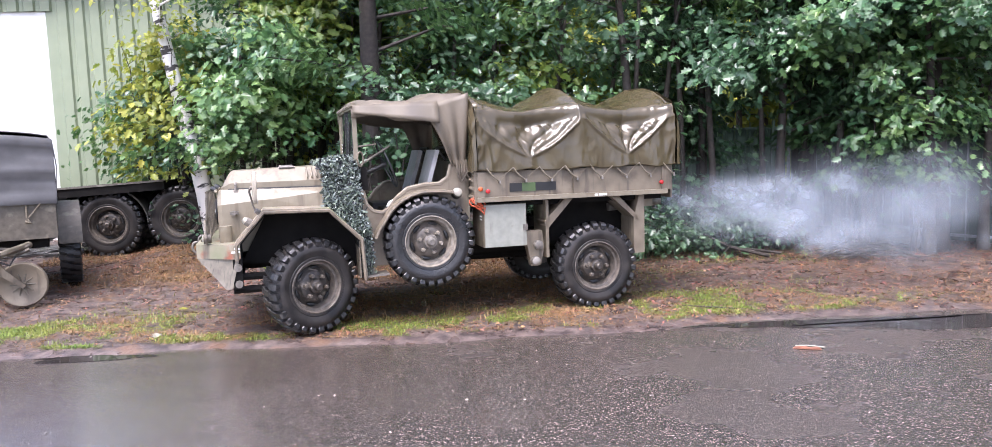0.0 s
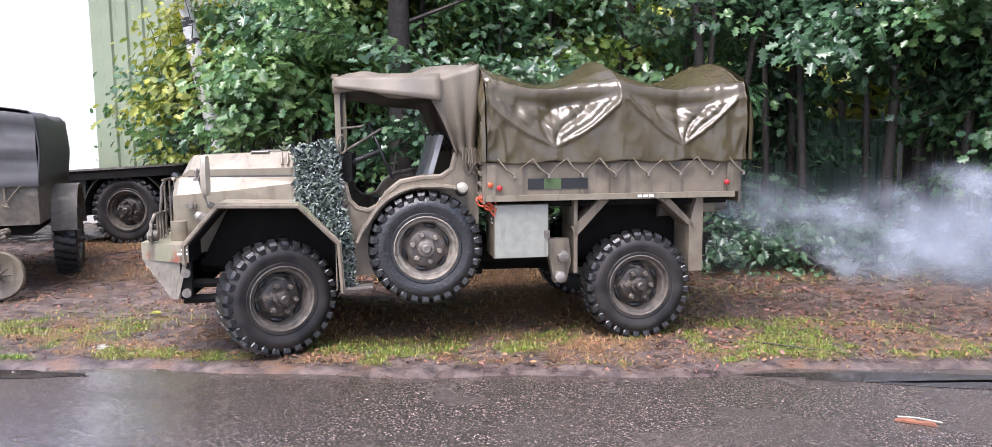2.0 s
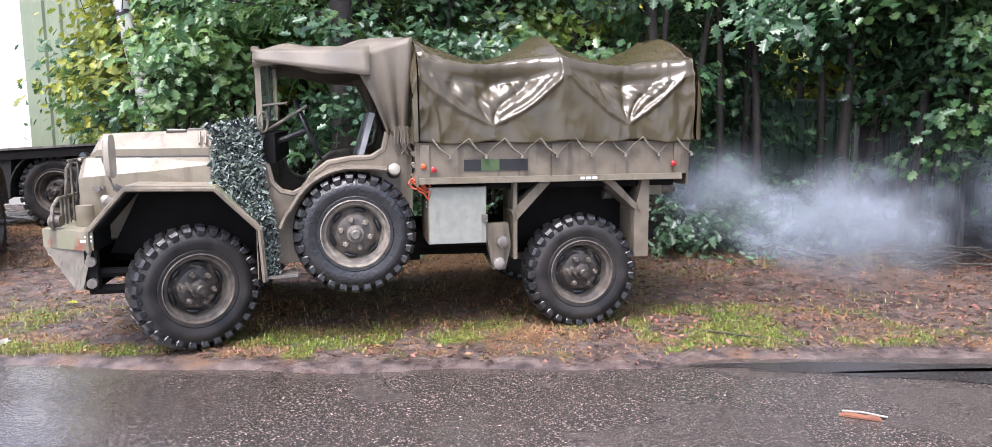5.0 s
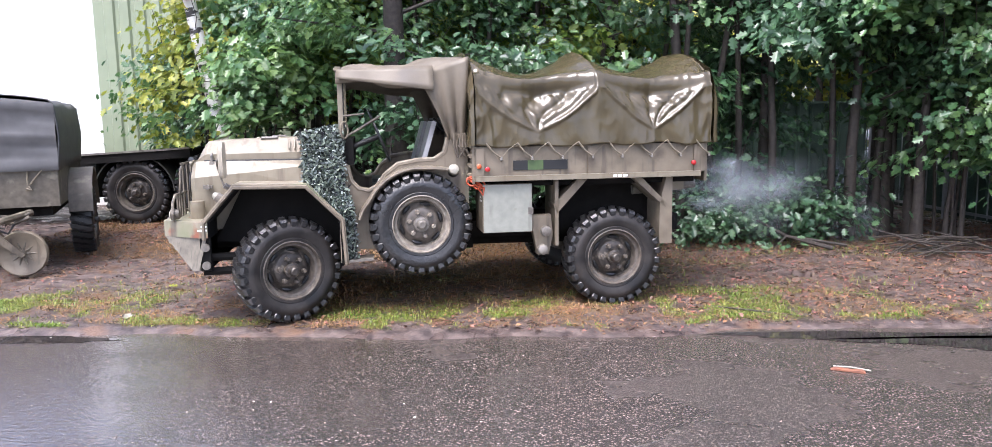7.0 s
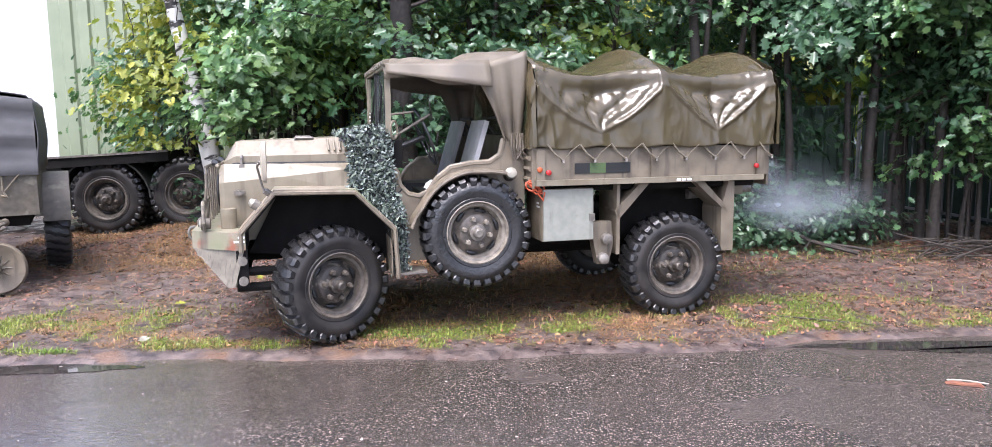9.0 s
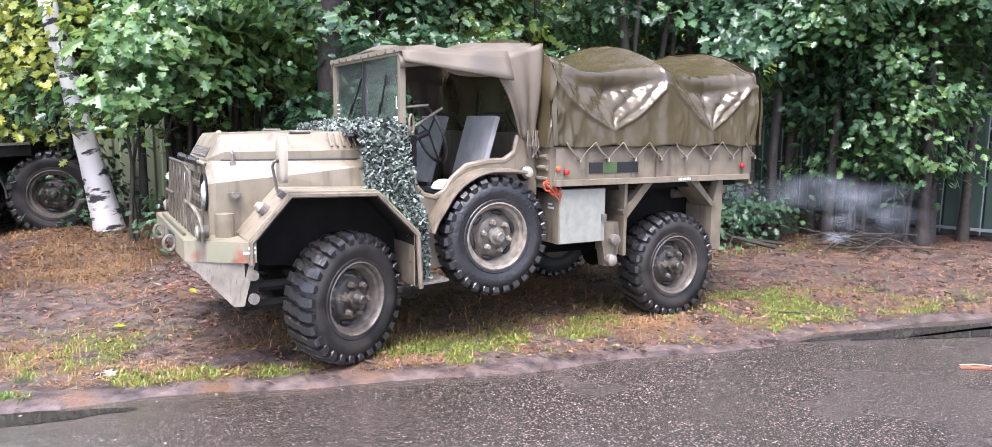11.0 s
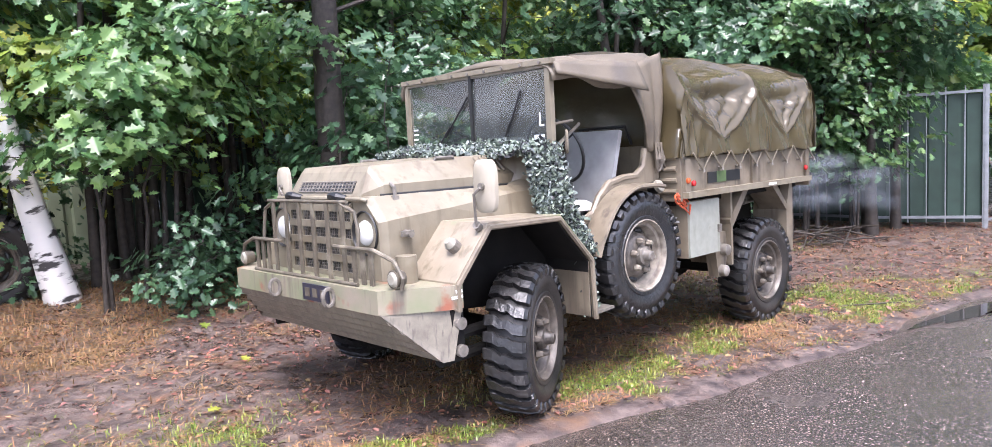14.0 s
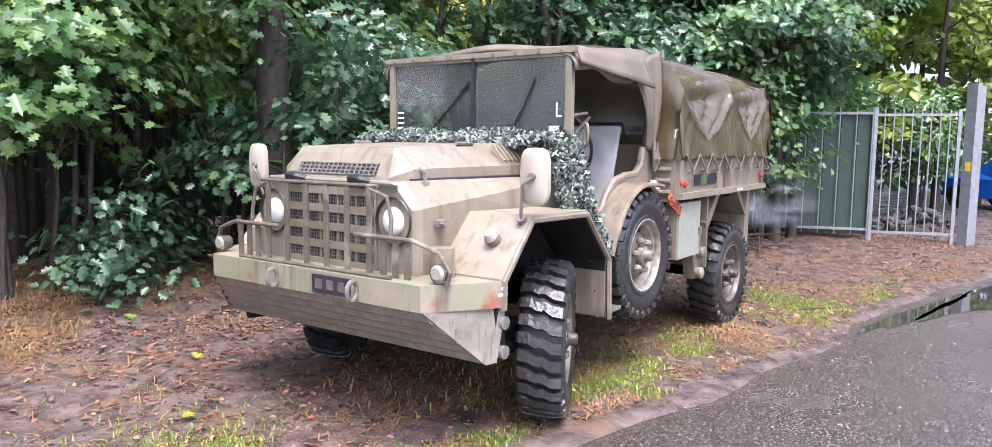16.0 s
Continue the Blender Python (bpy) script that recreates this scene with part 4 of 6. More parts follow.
def canopy():
    """Cab canvas: roof sheet, hanging visor flap, side curtain."""
    nx, ny = 22, 29
    verts = []
    for j in range(ny):
        a = -1 + 2 * j / (ny - 1)
        for i in range(nx):
            f = i / (nx - 1)
            x = 2.43 - 1.10 * f
            side = abs(a)
            y = math.copysign(min(1.0, side * 1.12) * (0.79 + 0.05 * f), a)
            crown = 2.20 + 0.10 * f + 0.035 * math.sin(f * math.pi * 3.1) * (1 - 0.4 * side)
            z = crown - 0.05 * side ** 2 - (0.0 if side < 0.82 else (side - 0.82) / 0.18 * (0.10 + 0.13 * f))
            z += 0.010 * math.sin(9 * f + 6 * a) + 0.006 * math.sin(23 * f - 4 * a)
            verts.append((x, y, z))
    ob = array_part("cab_canopy", verts, fill_grid(nx, ny), CANVAS_CAB, TRUCK, "damp brown canvas roof of the cab", smooth=True)
    thick = ob.modifiers.new("thickness", "SOLIDIFY")
    thick.thickness = 0.012
    for s in (-1, 1):
        # side curtain: from the flap's end down behind the door, gathered at its foot
        nx, ny = 15, 16
        verts = []
        for j in range(ny):
            g = j / (ny - 1)
            z = 2.20 - 0.64 * g
            x0 = 1.78 - 0.30 * g ** 0.7
            x1 = 1.285 + 0.05 * g
            for i in range(nx):
                f = i / (nx - 1)
                fold = 0.022 * math.sin(f * 15 + 2 * g) * (0.3 + g)
                verts.append((x0 + (x1 - x0) * f, s * (0.835 + 0.035 * math.sin(math.pi * min(1, g * 1.1)) + fold), z + (0.10 * (1 - f) - 0.03) * (1 - g) * -1 + 0.05 * f * (1 - g)))
        ob = array_part("side_curtain", verts, fill_grid(nx, ny), CANVAS_CAB, TRUCK, smooth=True)
        thick = ob.modifiers.new("thickness", "SOLIDIFY")
        thick.thickness = 0.012
        # visor flap over the door
        verts = []
        nx, ny = 16, 5
        for j in range(ny):
            g = j / (ny - 1)
            for i in range(nx):
                f = i / (nx - 1)
                x = 2.42 - 0.82 * f
                top = 2.17 + 0.03 * f
                low = 2.095 - 0.11 * f
                verts.append((x, s * (0.80 + 0.06 * f + (0.03 + 0.07 * f) * g + 0.006 * math.sin(12 * f)), top + (low - top) * g))
        ob = array_part("door_flap", verts, fill_grid(nx, ny), CANVAS_CAB, TRUCK, smooth=True)
        thick = ob.modifiers.new("thickness", "SOLIDIFY")
        thick.thickness = 0.012
    bm = B()
    box(bm, 2.385, 2.435, -0.79, 0.79, 2.165, 2.20)
    part("canopy_clamp", bm, PAINT, TRUCK, bevel=0.008)
    for k in range(9):
        bm = B()
        y = -0.70 + 0.175 * k
        tube(bm, [(2.43, y, 2.18), (2.445, y, 2.18)], 0.012, 6)
        part("clamp_stud", bm, METAL_WORN, TRUCK)


def cargo_bed():
    for s in (-1, 1):
        bm = B()
        y0, y1 = sorted((s * 0.985, s * 1.005))
        box(bm, -0.86, 1.27, y0, y1, 1.24, 1.50)
        side = part("bed_side", bm, PAINT_GRIMY, TRUCK)
        bm = B()
        y0, y1 = sorted((s * 0.98, s * 1.055))
        box(bm, -0.80, 1.27, y0, y1, 1.20, 1.245)
        part("bed_rail", bm, PAINT, TRUCK, bevel=0.008)
        for x in (1.225, 0.22, -0.78):
            bm = B()
            y0, y1 = sorted((s * 1.004, s * 1.024))
            box(bm, x - 0.035, x + 0.035, y0, y1, 1.245, 1.485)
            part("bed_post", bm, PAINT_GRIMY, side, bevel=0.005)
    # ribbed front board
    bm = B()
    box(bm, 1.27, 1.29, -1.0, 1.0, 1.18, 1.62)
    board = part("front_board", bm, PAINT_GRIMY, TRUCK)
    for k in range(4):
        bm = B()
        tube(bm, [(1.295, -0.97, 1.25 + 0.085 * k), (1.295, 0.97, 1.25 + 0.085 * k)], 0.02, 8)
        part("board_rib", bm, PAINT_GRIMY, board, smooth=True)
    bm = B()
    box(bm, -0.88, -0.86, -1.0, 1.0, 1.15, 1.62)
    part("tailgate", bm, PAINT_GRIMY, TRUCK)
    # marks on the side: black, green, black
    for x0, x1, m in ((0.93, 0.80, BLACK), (0.80, 0.66, mat("dull_green_patch", (0.065, 0.105, 0.035), (0.05, 0.08, 0.03), 12, 0.5, 0.5)), (0.66, 0.44, BLACK)):
        bm = B()
        box(bm, x1, x0, 1.005, 1.012, 1.29, 1.375)
        part("marking_patch", bm, m, TRUCK)
    for x, z, m in ((1.16, 1.305, RED), (-0.74, 1.32, RED), (1.235, 1.33, ORANGE)):
        bm = B()
        tube(bm, [(x, 1.02, z), (x, 1.036, z), (x, 1.042, z)], [0.022, 0.022, 0.014], 14)
        part("reflector", bm, m, TRUCK, smooth=True)
    for k, (a, b) in enumerate(((0.0, 0.035), (-0.05, -0.01), (-0.10, -0.06))):
        bm = B()
        box(bm, a, b, 1.0545, 1.058, 1.212, 1.232)
        part("stencil_bar", bm, WHITE, TRUCK)
    # locker under the bed
    bm = B()
    box(bm, 0.76, 1.20, 0.55, 0.99, 0.74, 1.17)
    locker = part("locker", bm, PAINT_GRIMY, TRUCK, bevel=0.008)
    bm = B()
    box(bm, 0.765, 1.195, 0.99, 1.006, 0.745, 1.165)
    part("locker_door", bm, PAINT_PALE, locker, "pale grey-green locker door", bevel=0.005)
    bm = B()
    box(bm, 0.755, 0.80, 1.0, 1.02, 0.90, 0.96)
    part("locker_latch", bm, METAL_WORN, locker)
    for k in range(2):
        bm = B()
        box(bm, 1.1995, 1.203, 0.84, 0.90 + 0.02 * k, 1.04 - 0.03 * k, 1.055 - 0.03 * k)
        part("stencil_bar", bm, WHITE, locker)
    # suspension bracket and pins
    bm = B()
    prism(bm, [(0.78, 0.88), (0.58, 0.88), (0.56, 0.70), (0.60, 0.52), (0.70, 0.52), (0.74, 0.72)], 0.86, 0.95)
    part("spring_bracket", bm, PAINT_GRIMY, TRUCK, bevel=0.01)
    for x, z in ((0.63, 0.735), (0.66, 0.57)):
        bm = B()
        tube(bm, [(x, 0.94, z), (x, 1.0, z), (x, 1.01, z)], [0.05, 0.045, 0.03], 14)
        part("bracket_pin", bm, METAL_WORN, TRUCK, smooth=True)
    for x0, z0, x1, z1 in ((0.25, 1.19, 0.53, 0.95), (-0.18, 1.19, -0.50, 0.97)):
        bm = B()
        prism(bm, [(x0, z0), (x0 + (0.09 if x0 > 0 else -0.09), z0), (x1 + 0.03, z1 + 0.02), (x1, z1 - 0.06)], 0.72, 0.98)
        part("bed_brace", bm, PAINT_GRIMY, TRUCK)
    bm = B()
    box(bm, 0.515, 0.545, 0.60, 0.98, 0.60, 1.19)
    part("brace_plate", bm, PAINT_GRIMY, TRUCK)
    bm = B()
    prism(bm, [(-0.50, 1.19), (-0.56, 1.19), (-0.56, 0.58), (-0.44, 0.58), (-0.44, 0.95)], 0.66, 0.98)
    part("mud_flap", bm, PAINT_GRIMY, TRUCK)
    # Rear arch wall, its shade coloured in near-black.
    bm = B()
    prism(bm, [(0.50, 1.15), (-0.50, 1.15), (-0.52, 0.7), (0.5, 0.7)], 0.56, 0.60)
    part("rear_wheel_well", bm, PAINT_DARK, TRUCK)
    # exhaust
    bm = B()
    tube(bm, [(-0.3, 0.62, 1.05), (-0.75, 0.62, 1.08), (-0.92, 0.66, 1.10)], 0.045, 12)
    part("exhaust_pipe", bm, METAL_WORN, TRUCK, smooth=True)
    bm = B()
    box(bm, -0.72, -0.60, 0.78, 0.86, 1.06, 1.18)
    part("tow_block", bm, PAINT, TRUCK, bevel=0.01)
    # convoy lamp, orange cord
    bm = B()
    tube(bm, [(1.44, 0.84, 1.28), (1.44, 0.90, 1.30)], 0.05, 14)
    lamp = part("marker_lamp", bm, BLACK, TRUCK, smooth=True)
    bm = B()
    tube(bm, [(1.44, 0.90, 1.30), (1.44, 0.925, 1.31), (1.44, 0.935, 1.315)], [0.05, 0.044, 0.02], 18)
    part("lamp_disc", bm, CREAM, lamp, "cream lamp cap", smooth=True)
    rng = random.Random(4)
    bm = B()
    for r in range(4):
        pts = []
        for k in range(13):
            a = 2 * math.pi * k / 12
            pts.append((1.26 + 0.05 * math.cos(a) + 0.02 * r - 0.03, 0.97 + 0.02 * rng.random(), 1.17 + 0.04 * math.sin(a + r) + 0.01 * r))
        tube(bm, pts, 0.008, 5)
    tube(bm, [(1.24, 0.98, 1.14), (1.20, 1.01, 1.08), (1.19, 1.015, 1.15)], 0.008, 5)
    part("orange_cord", bm, ORANGE_ROPE, TRUCK, "bright orange coiled cord")


HOOPS = (1.25, 0.17, -0.90)


def tarp_point(x, a):
    """a runs from -1 (left hem) over the top to 1 (right hem)."""
    x = min(max(x, HOOPS[2]), HOOPS[0])
    span = 0 if x > HOOPS[1] else 1
    p = (HOOPS[span] - x) / (HOOPS[span] - HOOPS[span + 1])
    s = 1 - abs(2 * p - 1) ** 1.7
    ridge = math.exp(-((min(p, 1 - p)) / 0.045) ** 2)
    top = 2.37 - 0.15 * s ** 0.8 + 0.012 * math.sin(7 * x)
    eave = 2.16 - 0.10 * s
    side = abs(a)
    sg = -1 if a > 0 else 1
    if side < 0.42:
        q = side / 0.42
        y, z = 0.86 * q, top - (top - eave - 0.03) * q ** 2.2
        z -= 0.05 * s * math.cos(q * math.pi / 2) + 0.012 * math.sin(5 * q + 9 * p) * s
        return Vector((x, sg * y, z))
    if side < 0.52:
        q = (side - 0.42) / 0.10
        ang = q * math.pi / 2
        return Vector((x, sg * (0.86 + 0.15 * math.sin(ang) - (0.03 * s + 0.44 * max(0.0, 0.5 - abs(p - 0.5 - 0.06 * math.sin(3 * x + 1))) * (0.75 + 0.25 * math.sin(5 * x))) * q), eave + 0.03 - 0.16 * (1 - math.cos(ang))))
    q = (side - 0.52) / 0.48
    z = (eave - 0.13) + (1.50 + 0.012 * math.sin(11 * x) - (eave - 0.13)) * q
    w = 1 - q
    # folds: a sagging wedge between two hoops, with sharp edges that run from the hoop tops to its foot
    v = max(0.0, (w - 0.28) / 0.72)
    shiftp = p - 0.5 - 0.06 * math.sin(3 * x + 1)
    line = abs(shiftp) - 0.5 * v
    deep = max(0.0, -line)
    y = 1.02 - 0.03 * s * w - 0.44 * deep * (0.75 + 0.25 * math.sin(5 * x)) + 0.016 * math.exp(-(line / 0.03) ** 2) * min(1, 2 * w)
    inner = min(1.0, deep * 8)
    warp = 0.14 * noise.noise(Vector((x * 2.3, q * 1.7, 3.0)))
    y += inner * (0.030 * abs(math.sin(4.2 * math.pi * (shiftp / max(0.15, v) + 0.25 * q + warp))) - 0.012) + 0.008 * ridge
    y += inner * 0.034 * abs(noise.noise(Vector((x * 11 + 4 * q, q * 3.0, 1.0)))) + 0.012 * math.exp(-(line / 0.018) ** 2) * abs(noise.noise(Vector((x * 17, q * 9, 5.0))))
    # long slack pleats that fan out from the hoops down to the hem
    y += 0.009 * (1 - inner) * abs(noise.noise(Vector((x * 6.5 + 0.8 * shiftp * w, q * 1.1, 7.0)))) * (0.4 + 0.6 * w)
    y += 0.022 * q + 0.010 * math.sin(13 * x + 5 * q) * q * (1 - inner) + 0.008 * math.sin(17 * x) * q ** 3
    return Vector((x, sg * y, z))


def tarpaulin():
    nx, ny = 210, 141
    verts = []
    for j in range(ny):
        a = -1 + 2 * j / (ny - 1)
        for i in range(nx):
            x = HOOPS[0] + 0.02 + (HOOPS[2] - HOOPS[0] - 0.04) * i / (nx - 1)
            p = tarp_point(x, a)
            edge = math.exp(-((HOOPS[0] - x) / 0.16) ** 2) + 0.5 * math.exp(-((x - HOOPS[2]) / 0.14) ** 2)
            crush = (0.010 + 0.044 * edge) * (abs(noise.noise(Vector((p.x * 7, p.y * 3, p.z * 4)))) + 0.5 * abs(noise.noise(Vector((p.x * 15, p.y * 6, p.z * 7)))))
            p += Vector((0, -math.copysign(crush, p.y) if abs(a) > 0.42 else 0, 0.010 * noise.noise(p * 6) - (crush if abs(a) <= 0.46 else 0)))
            verts.append(p)
    ob = array_part("tarpaulin", verts, fill_grid(nx, ny), CANVAS, TRUCK, "wet brown tarpaulin sagging between hoops", smooth=True)
    thick = ob.modifiers.new("thickness", "SOLIDIFY")
    thick.thickness = 0.008
    # end sheets, front and back
    for x, d in ((HOOPS[0] + 0.02, 1), (HOOPS[2] - 0.02, -1)):
        edge = [tarp_point(x, -1 + 2 * j / 40) for j in range(41)]
        n = 9
        verts = []
        for j in range(n):
            f = j / (n - 1)
            for i, e in enumerate(edge):
                zc = 1.50 + (e.z - 1.50) * (1 - f)
                verts.append((x + d * (0.012 * math.sin(i * 1.3) * f + 0.01 * math.sin(8 * f) + 0.03 * min(1, 4 * f)), e.y * (1 - 0.02 * f), zc))
        array_part("end_sheet", verts, fill_grid(41, n), CANVAS, TRUCK, smooth=True)
    # ropes and hooks along the hem
    for s in (-1, 1):
        n = 8
        for k in range(n):
            f = k / (n - 1)
            xa = 1.17 - 1.92 * f
            hook_x = xa - 0.13
            bm = B()
            tube(bm, [(xa, s * 1.035, 1.53), (xa - 0.06, s * 1.045, 1.45), (hook_x, s * 1.04, 1.40)], 0.008, 6)
            if k < n - 1:
                tube(bm, [(hook_x, s * 1.04, 1.40), (hook_x - 0.06, s * 1.045, 1.47), (xa - 1.92 / (n - 1), s * 1.035, 1.53)], 0.0035, 6)
            part("tie_rope", bm, ROPE, TRUCK)
            bm = B()
            tube(bm, [(hook_x, s * 1.0, 1.40), (hook_x, s * 1.04, 1.405), (hook_x, s * 1.045, 1.38)], 0.012, 6)
            part("rope_hook", bm, METAL_WORN, TRUCK)
    # strap bunch at the foot of the cab curtain
    rng = random.Random(8)
    bm = B()
    for k in range(9):
        x = 1.33 + 0.012 * k
        tube(bm, [(x, 0.86 + 0.03 * rng.random(), 1.62), (x + 0.03 * rng.uniform(-1, 1), 0.89, 1.50), (x + 0.04 * rng.uniform(-1, 1), 0.88, 1.40 + 0.05 * rng.random())], 0.010, 5)
    part("strap_bunch", bm, CANVAS_CAB, TRUCK)


def camo_net():
    """Scrim net over the scuttle, hanging over the left side: thousands of short strips on a few knotted cords."""
    rng = np.random.default_rng(12)
    groups = {0: [], 1: [], 2: []}

    def surface(a, b):
        # a along the net from the middle of the scuttle to the hanging end, b across
        if a < 0.5:
            y = -0.80 + 1.56 * (a / 0.5)
            return np.array([2.42 + 0.33 * b, y, 1.655 - 0.06 * b + 0.012 * math.sin(9 * y)])
        g = (a - 0.5) / 0.5
        if g < 0.5:
            z = 1.63 - 0.42 * g / 0.5
            return np.array([2.39 + 0.34 * b, 0.79 + 0.10 * min(1, g * 2.2), z])
        if g < 0.8:
            q = (g - 0.5) / 0.3
            z = 1.215 - 0.30 * q
            x1 = 2.72 - 0.30 * q
            return np.array([x1 - (0.33 - 0.23 * q) * (1 - b), 0.90 + 0.09 * q, z + 0.02])
        q = (g - 0.8) / 0.2
        return np.array([2.31 + 0.085 * b, 0.96, 0.92 - 0.36 * q])
    for k in range(6800):
        a, b = rng.random(), rng.random()
        if a > 0.9 and rng.random() < 0.4:
            continue
        c = surface(a, b) + rng.normal(0, 0.013, 3) + np.array([0, 0.012 if a > 0.5 else 0, 0.015])
        d = rng.normal(0, 1, 3)
        d /= np.linalg.norm(d)
        e = np.cross(d, rng.normal(0, 1, 3))
        e /= np.linalg.norm(e)
        ln, wd = rng.uniform(0.014, 0.030), rng.uniform(0.005, 0.010)
        bend = np.cross(d, e) * 0.008
        kind = rng.choice(3, p=(0.47, 0.40, 0.13))
        groups[int(kind)].append([c - d * ln - e * wd, c - d * ln + e * wd, c + bend - e * wd, c + bend + e * wd, c + d * ln - e * wd, c + d * ln + e * wd])
    base = tagged(new("camouflage_net"), "green, grey and black camouflage scrim net draped over the truck's scuttle", "net")
    base.matrix_basis = TRUCK.matrix_basis
    for kind, m in ((0, NETTING), (1, NET_PALE), (2, NET_BLACK)):
        g = np.array(groups[kind])
        verts = g.reshape(-1, 3)
        faces = []
        for i in range(len(g)):
            o = 6 * i
            faces += [(o, o + 1, o + 3, o + 2), (o + 2, o + 3, o + 5, o + 4)]
        tagged(array_part("scrim_strip", verts, faces, m, base), kind="stuff")
    # solid black sheet added under the strips, so gaps in the net read dark
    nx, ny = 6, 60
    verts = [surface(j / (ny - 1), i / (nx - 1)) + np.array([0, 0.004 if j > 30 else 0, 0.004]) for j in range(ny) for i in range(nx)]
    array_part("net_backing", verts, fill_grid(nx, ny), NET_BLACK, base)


truck_chassis()
truck_bumper()
truck_nose()
truck_fenders()
truck_cab()
canopy()
cargo_bed()
tarpaulin()
camo_net()


# ---- hall, fence, gate ----
def build_hall():
    """Green clad hall with a tall white door, behind the parked vehicles."""
    hall = thing("hall", "green ribbed steel hall with a tall white sliding door", "building", pose(-8.45, 14.6, 0, 0, 0, 4))
    bm = B()
    box(bm, 0.0, 4.2, 0.1, 0.3, -0.2, 5.0)
    box(bm, -7.0, 0.0, 0.1, 0.3, 4.57, 5.0)
    box(bm, -16.0, -7.0, 0.1, 0.3, -0.2, 5.0)
    wall = part("wall", bm, CLADDING, hall)
    x = -16.0
    while x < 4.2:
        z0 = 4.57 if -7.0 <= x < -0.03 else -0.2
        bm = B()
        prismatic = [(x, 0.1), (x + 0.03, 0.06), (x + 0.20, 0.06), (x + 0.23, 0.1)]
        a = [bm.verts.new((px, py, z0)) for px, py in prismatic]
        b = [bm.verts.new((px, py, 5.0)) for px, py in prismatic]
        for i in range(3):
            bm.faces.new((a[i], a[i + 1], b[i + 1], b[i]))
        part("cladding_rib", bm, CLADDING, wall)
        x += 0.30
    for k in range(7):
        bm = B()
        box(bm, -7.0 + k, -6.004 + k, 0.14, 0.20, -0.1, 4.57)
        part("door_panel", bm, WHITE, hall, "white door panel", bevel=0.004)
    bm = B()
    box(bm, -16.2, 4.4, -0.2, 12.0, 5.02, 5.16)
    part("roof", bm, ROOF_GREY, hall)
    bm = B()
    box(bm, -16, 4.2, 11.7, 11.9, -0.2, 5.0)
    box(bm, 4.0, 4.2, 0.3, 11.7, -0.2, 5.0)
    part("rear_wall", bm, CLADDING, hall)


def fence_run(pts, height, label, sheets, steel=None):
    steel = steel or GALV
    run = thing("fence", label, "fence", pose(0, 0, 0))
    for (x0, y0), (x1, y1) in zip(pts, pts[1:]):
        ln = math.hypot(x1 - x0, y1 - y0)
        ang = math.degrees(math.atan2(y1 - y0, x1 - x0))
        n = max(1, round(ln / (0.24 if sheets else 0.14)))
        post_every = max(1, n // max(1, round(ln / 2.4)))
        for k in range(n + 1):
            px, py = x0 + (x1 - x0) * k / n, y0 + (y1 - y0) * k / n
            z = h(px, py)
            bm = B()
            r = 0.026 if k % post_every == 0 else 0.008
            box(bm, -r, r, -r, r, z - (0.1 if r > 0.02 else -0.08), z + height)
            o = part("fence_post" if r > 0.02 else "fence_bar", bm, steel, run)
            o.matrix_basis = pose(px, py, 0, 0, 0, ang)
        for zz in (0.14, height - 0.12):
            bm = B()
            box(bm, 0, ln, -0.02, 0.02, zz + h(x0, y0) - 0.02, zz + h(x0, y0) + 0.02)
            o = part("fence_rail", bm, steel, run)
            o.matrix_basis = pose(x0, y0, 0, 0, 0, ang)
        if sheets:
            m = round(ln / 0.25)
            for k in range(m):
                bm = B()
                a = ln * k / m
                prof = [(a, 0.07), (a + 0.03, 0.04), (a + ln / m - 0.05, 0.04), (a + ln / m - 0.002, 0.07)]
                lo = [bm.verts.new((px, py, h(x0, y0) + 0.06)) for px, py in prof]
                hi = [bm.verts.new((px, py, h(x0, y0) + height * 0.93)) for px, py in prof]
                for i in range(3):
                    bm.faces.new((lo[i], lo[i + 1], hi[i + 1], hi[i]))
                o = part("fence_sheet", bm, FENCE_GREEN, run)
                o.matrix_basis = pose(x0, y0, 0, 0, 0, ang)
    return run


def build_fences():
    # Posts take the dark sheet green, which puts the trees' shade into them.
    fence_run([(-4.2, 15.6), (1.5, 15.8), (6.0, 15.6)], 2.0, "dull green sheet fence behind the trees, posts coloured as shaded", True, FENCE_GREEN)
    fence_run([(6.0, 15.4), (6.75, 11.2), (7.75, 9.75)], 2.15, "dull green sheet fence with pale steel bars", True)
    gate = fence_run([(7.75, 9.72), (8.45, 8.75)], 2.15, "open-barred galvanised steel gate", False)
    gate.name = "gate"
    gate["category"] = "gate"
    post = thing("gate_post", "tall square galvanised gate post with a yellow sticker", "post", pose(8.58, 8.58, h(8.58, 8.58), 0, 0, -20))
    bm = B()
    box(bm, -0.10, 0.0, -0.09, 0.09, -0.1, 2.52)
    part("shaft", bm, GALV, post, bevel=0.008)
    bm = B()
    box(bm, 0.004, 0.10, -0.07, 0.07, -0.1, 2.50)
    part("shaft", bm, GALV, post, bevel=0.008)
    bm = B()
    box(bm, -0.105, -0.1005, -0.06, 0.03, 1.18, 1.32)
    part("sticker", bm, mat("yellow_sticker", (0.75, 0.48, 0.03), rough=0.4), post)


# ---- woods ----
OAK = [(0, 0), (-0.10, 0.12), (-0.30, 0.20), (-0.17, 0.36), (-0.44, 0.52), (-0.20, 0.62), (-0.30, 0.84), (-0.08, 0.86), (0, 1.05)]


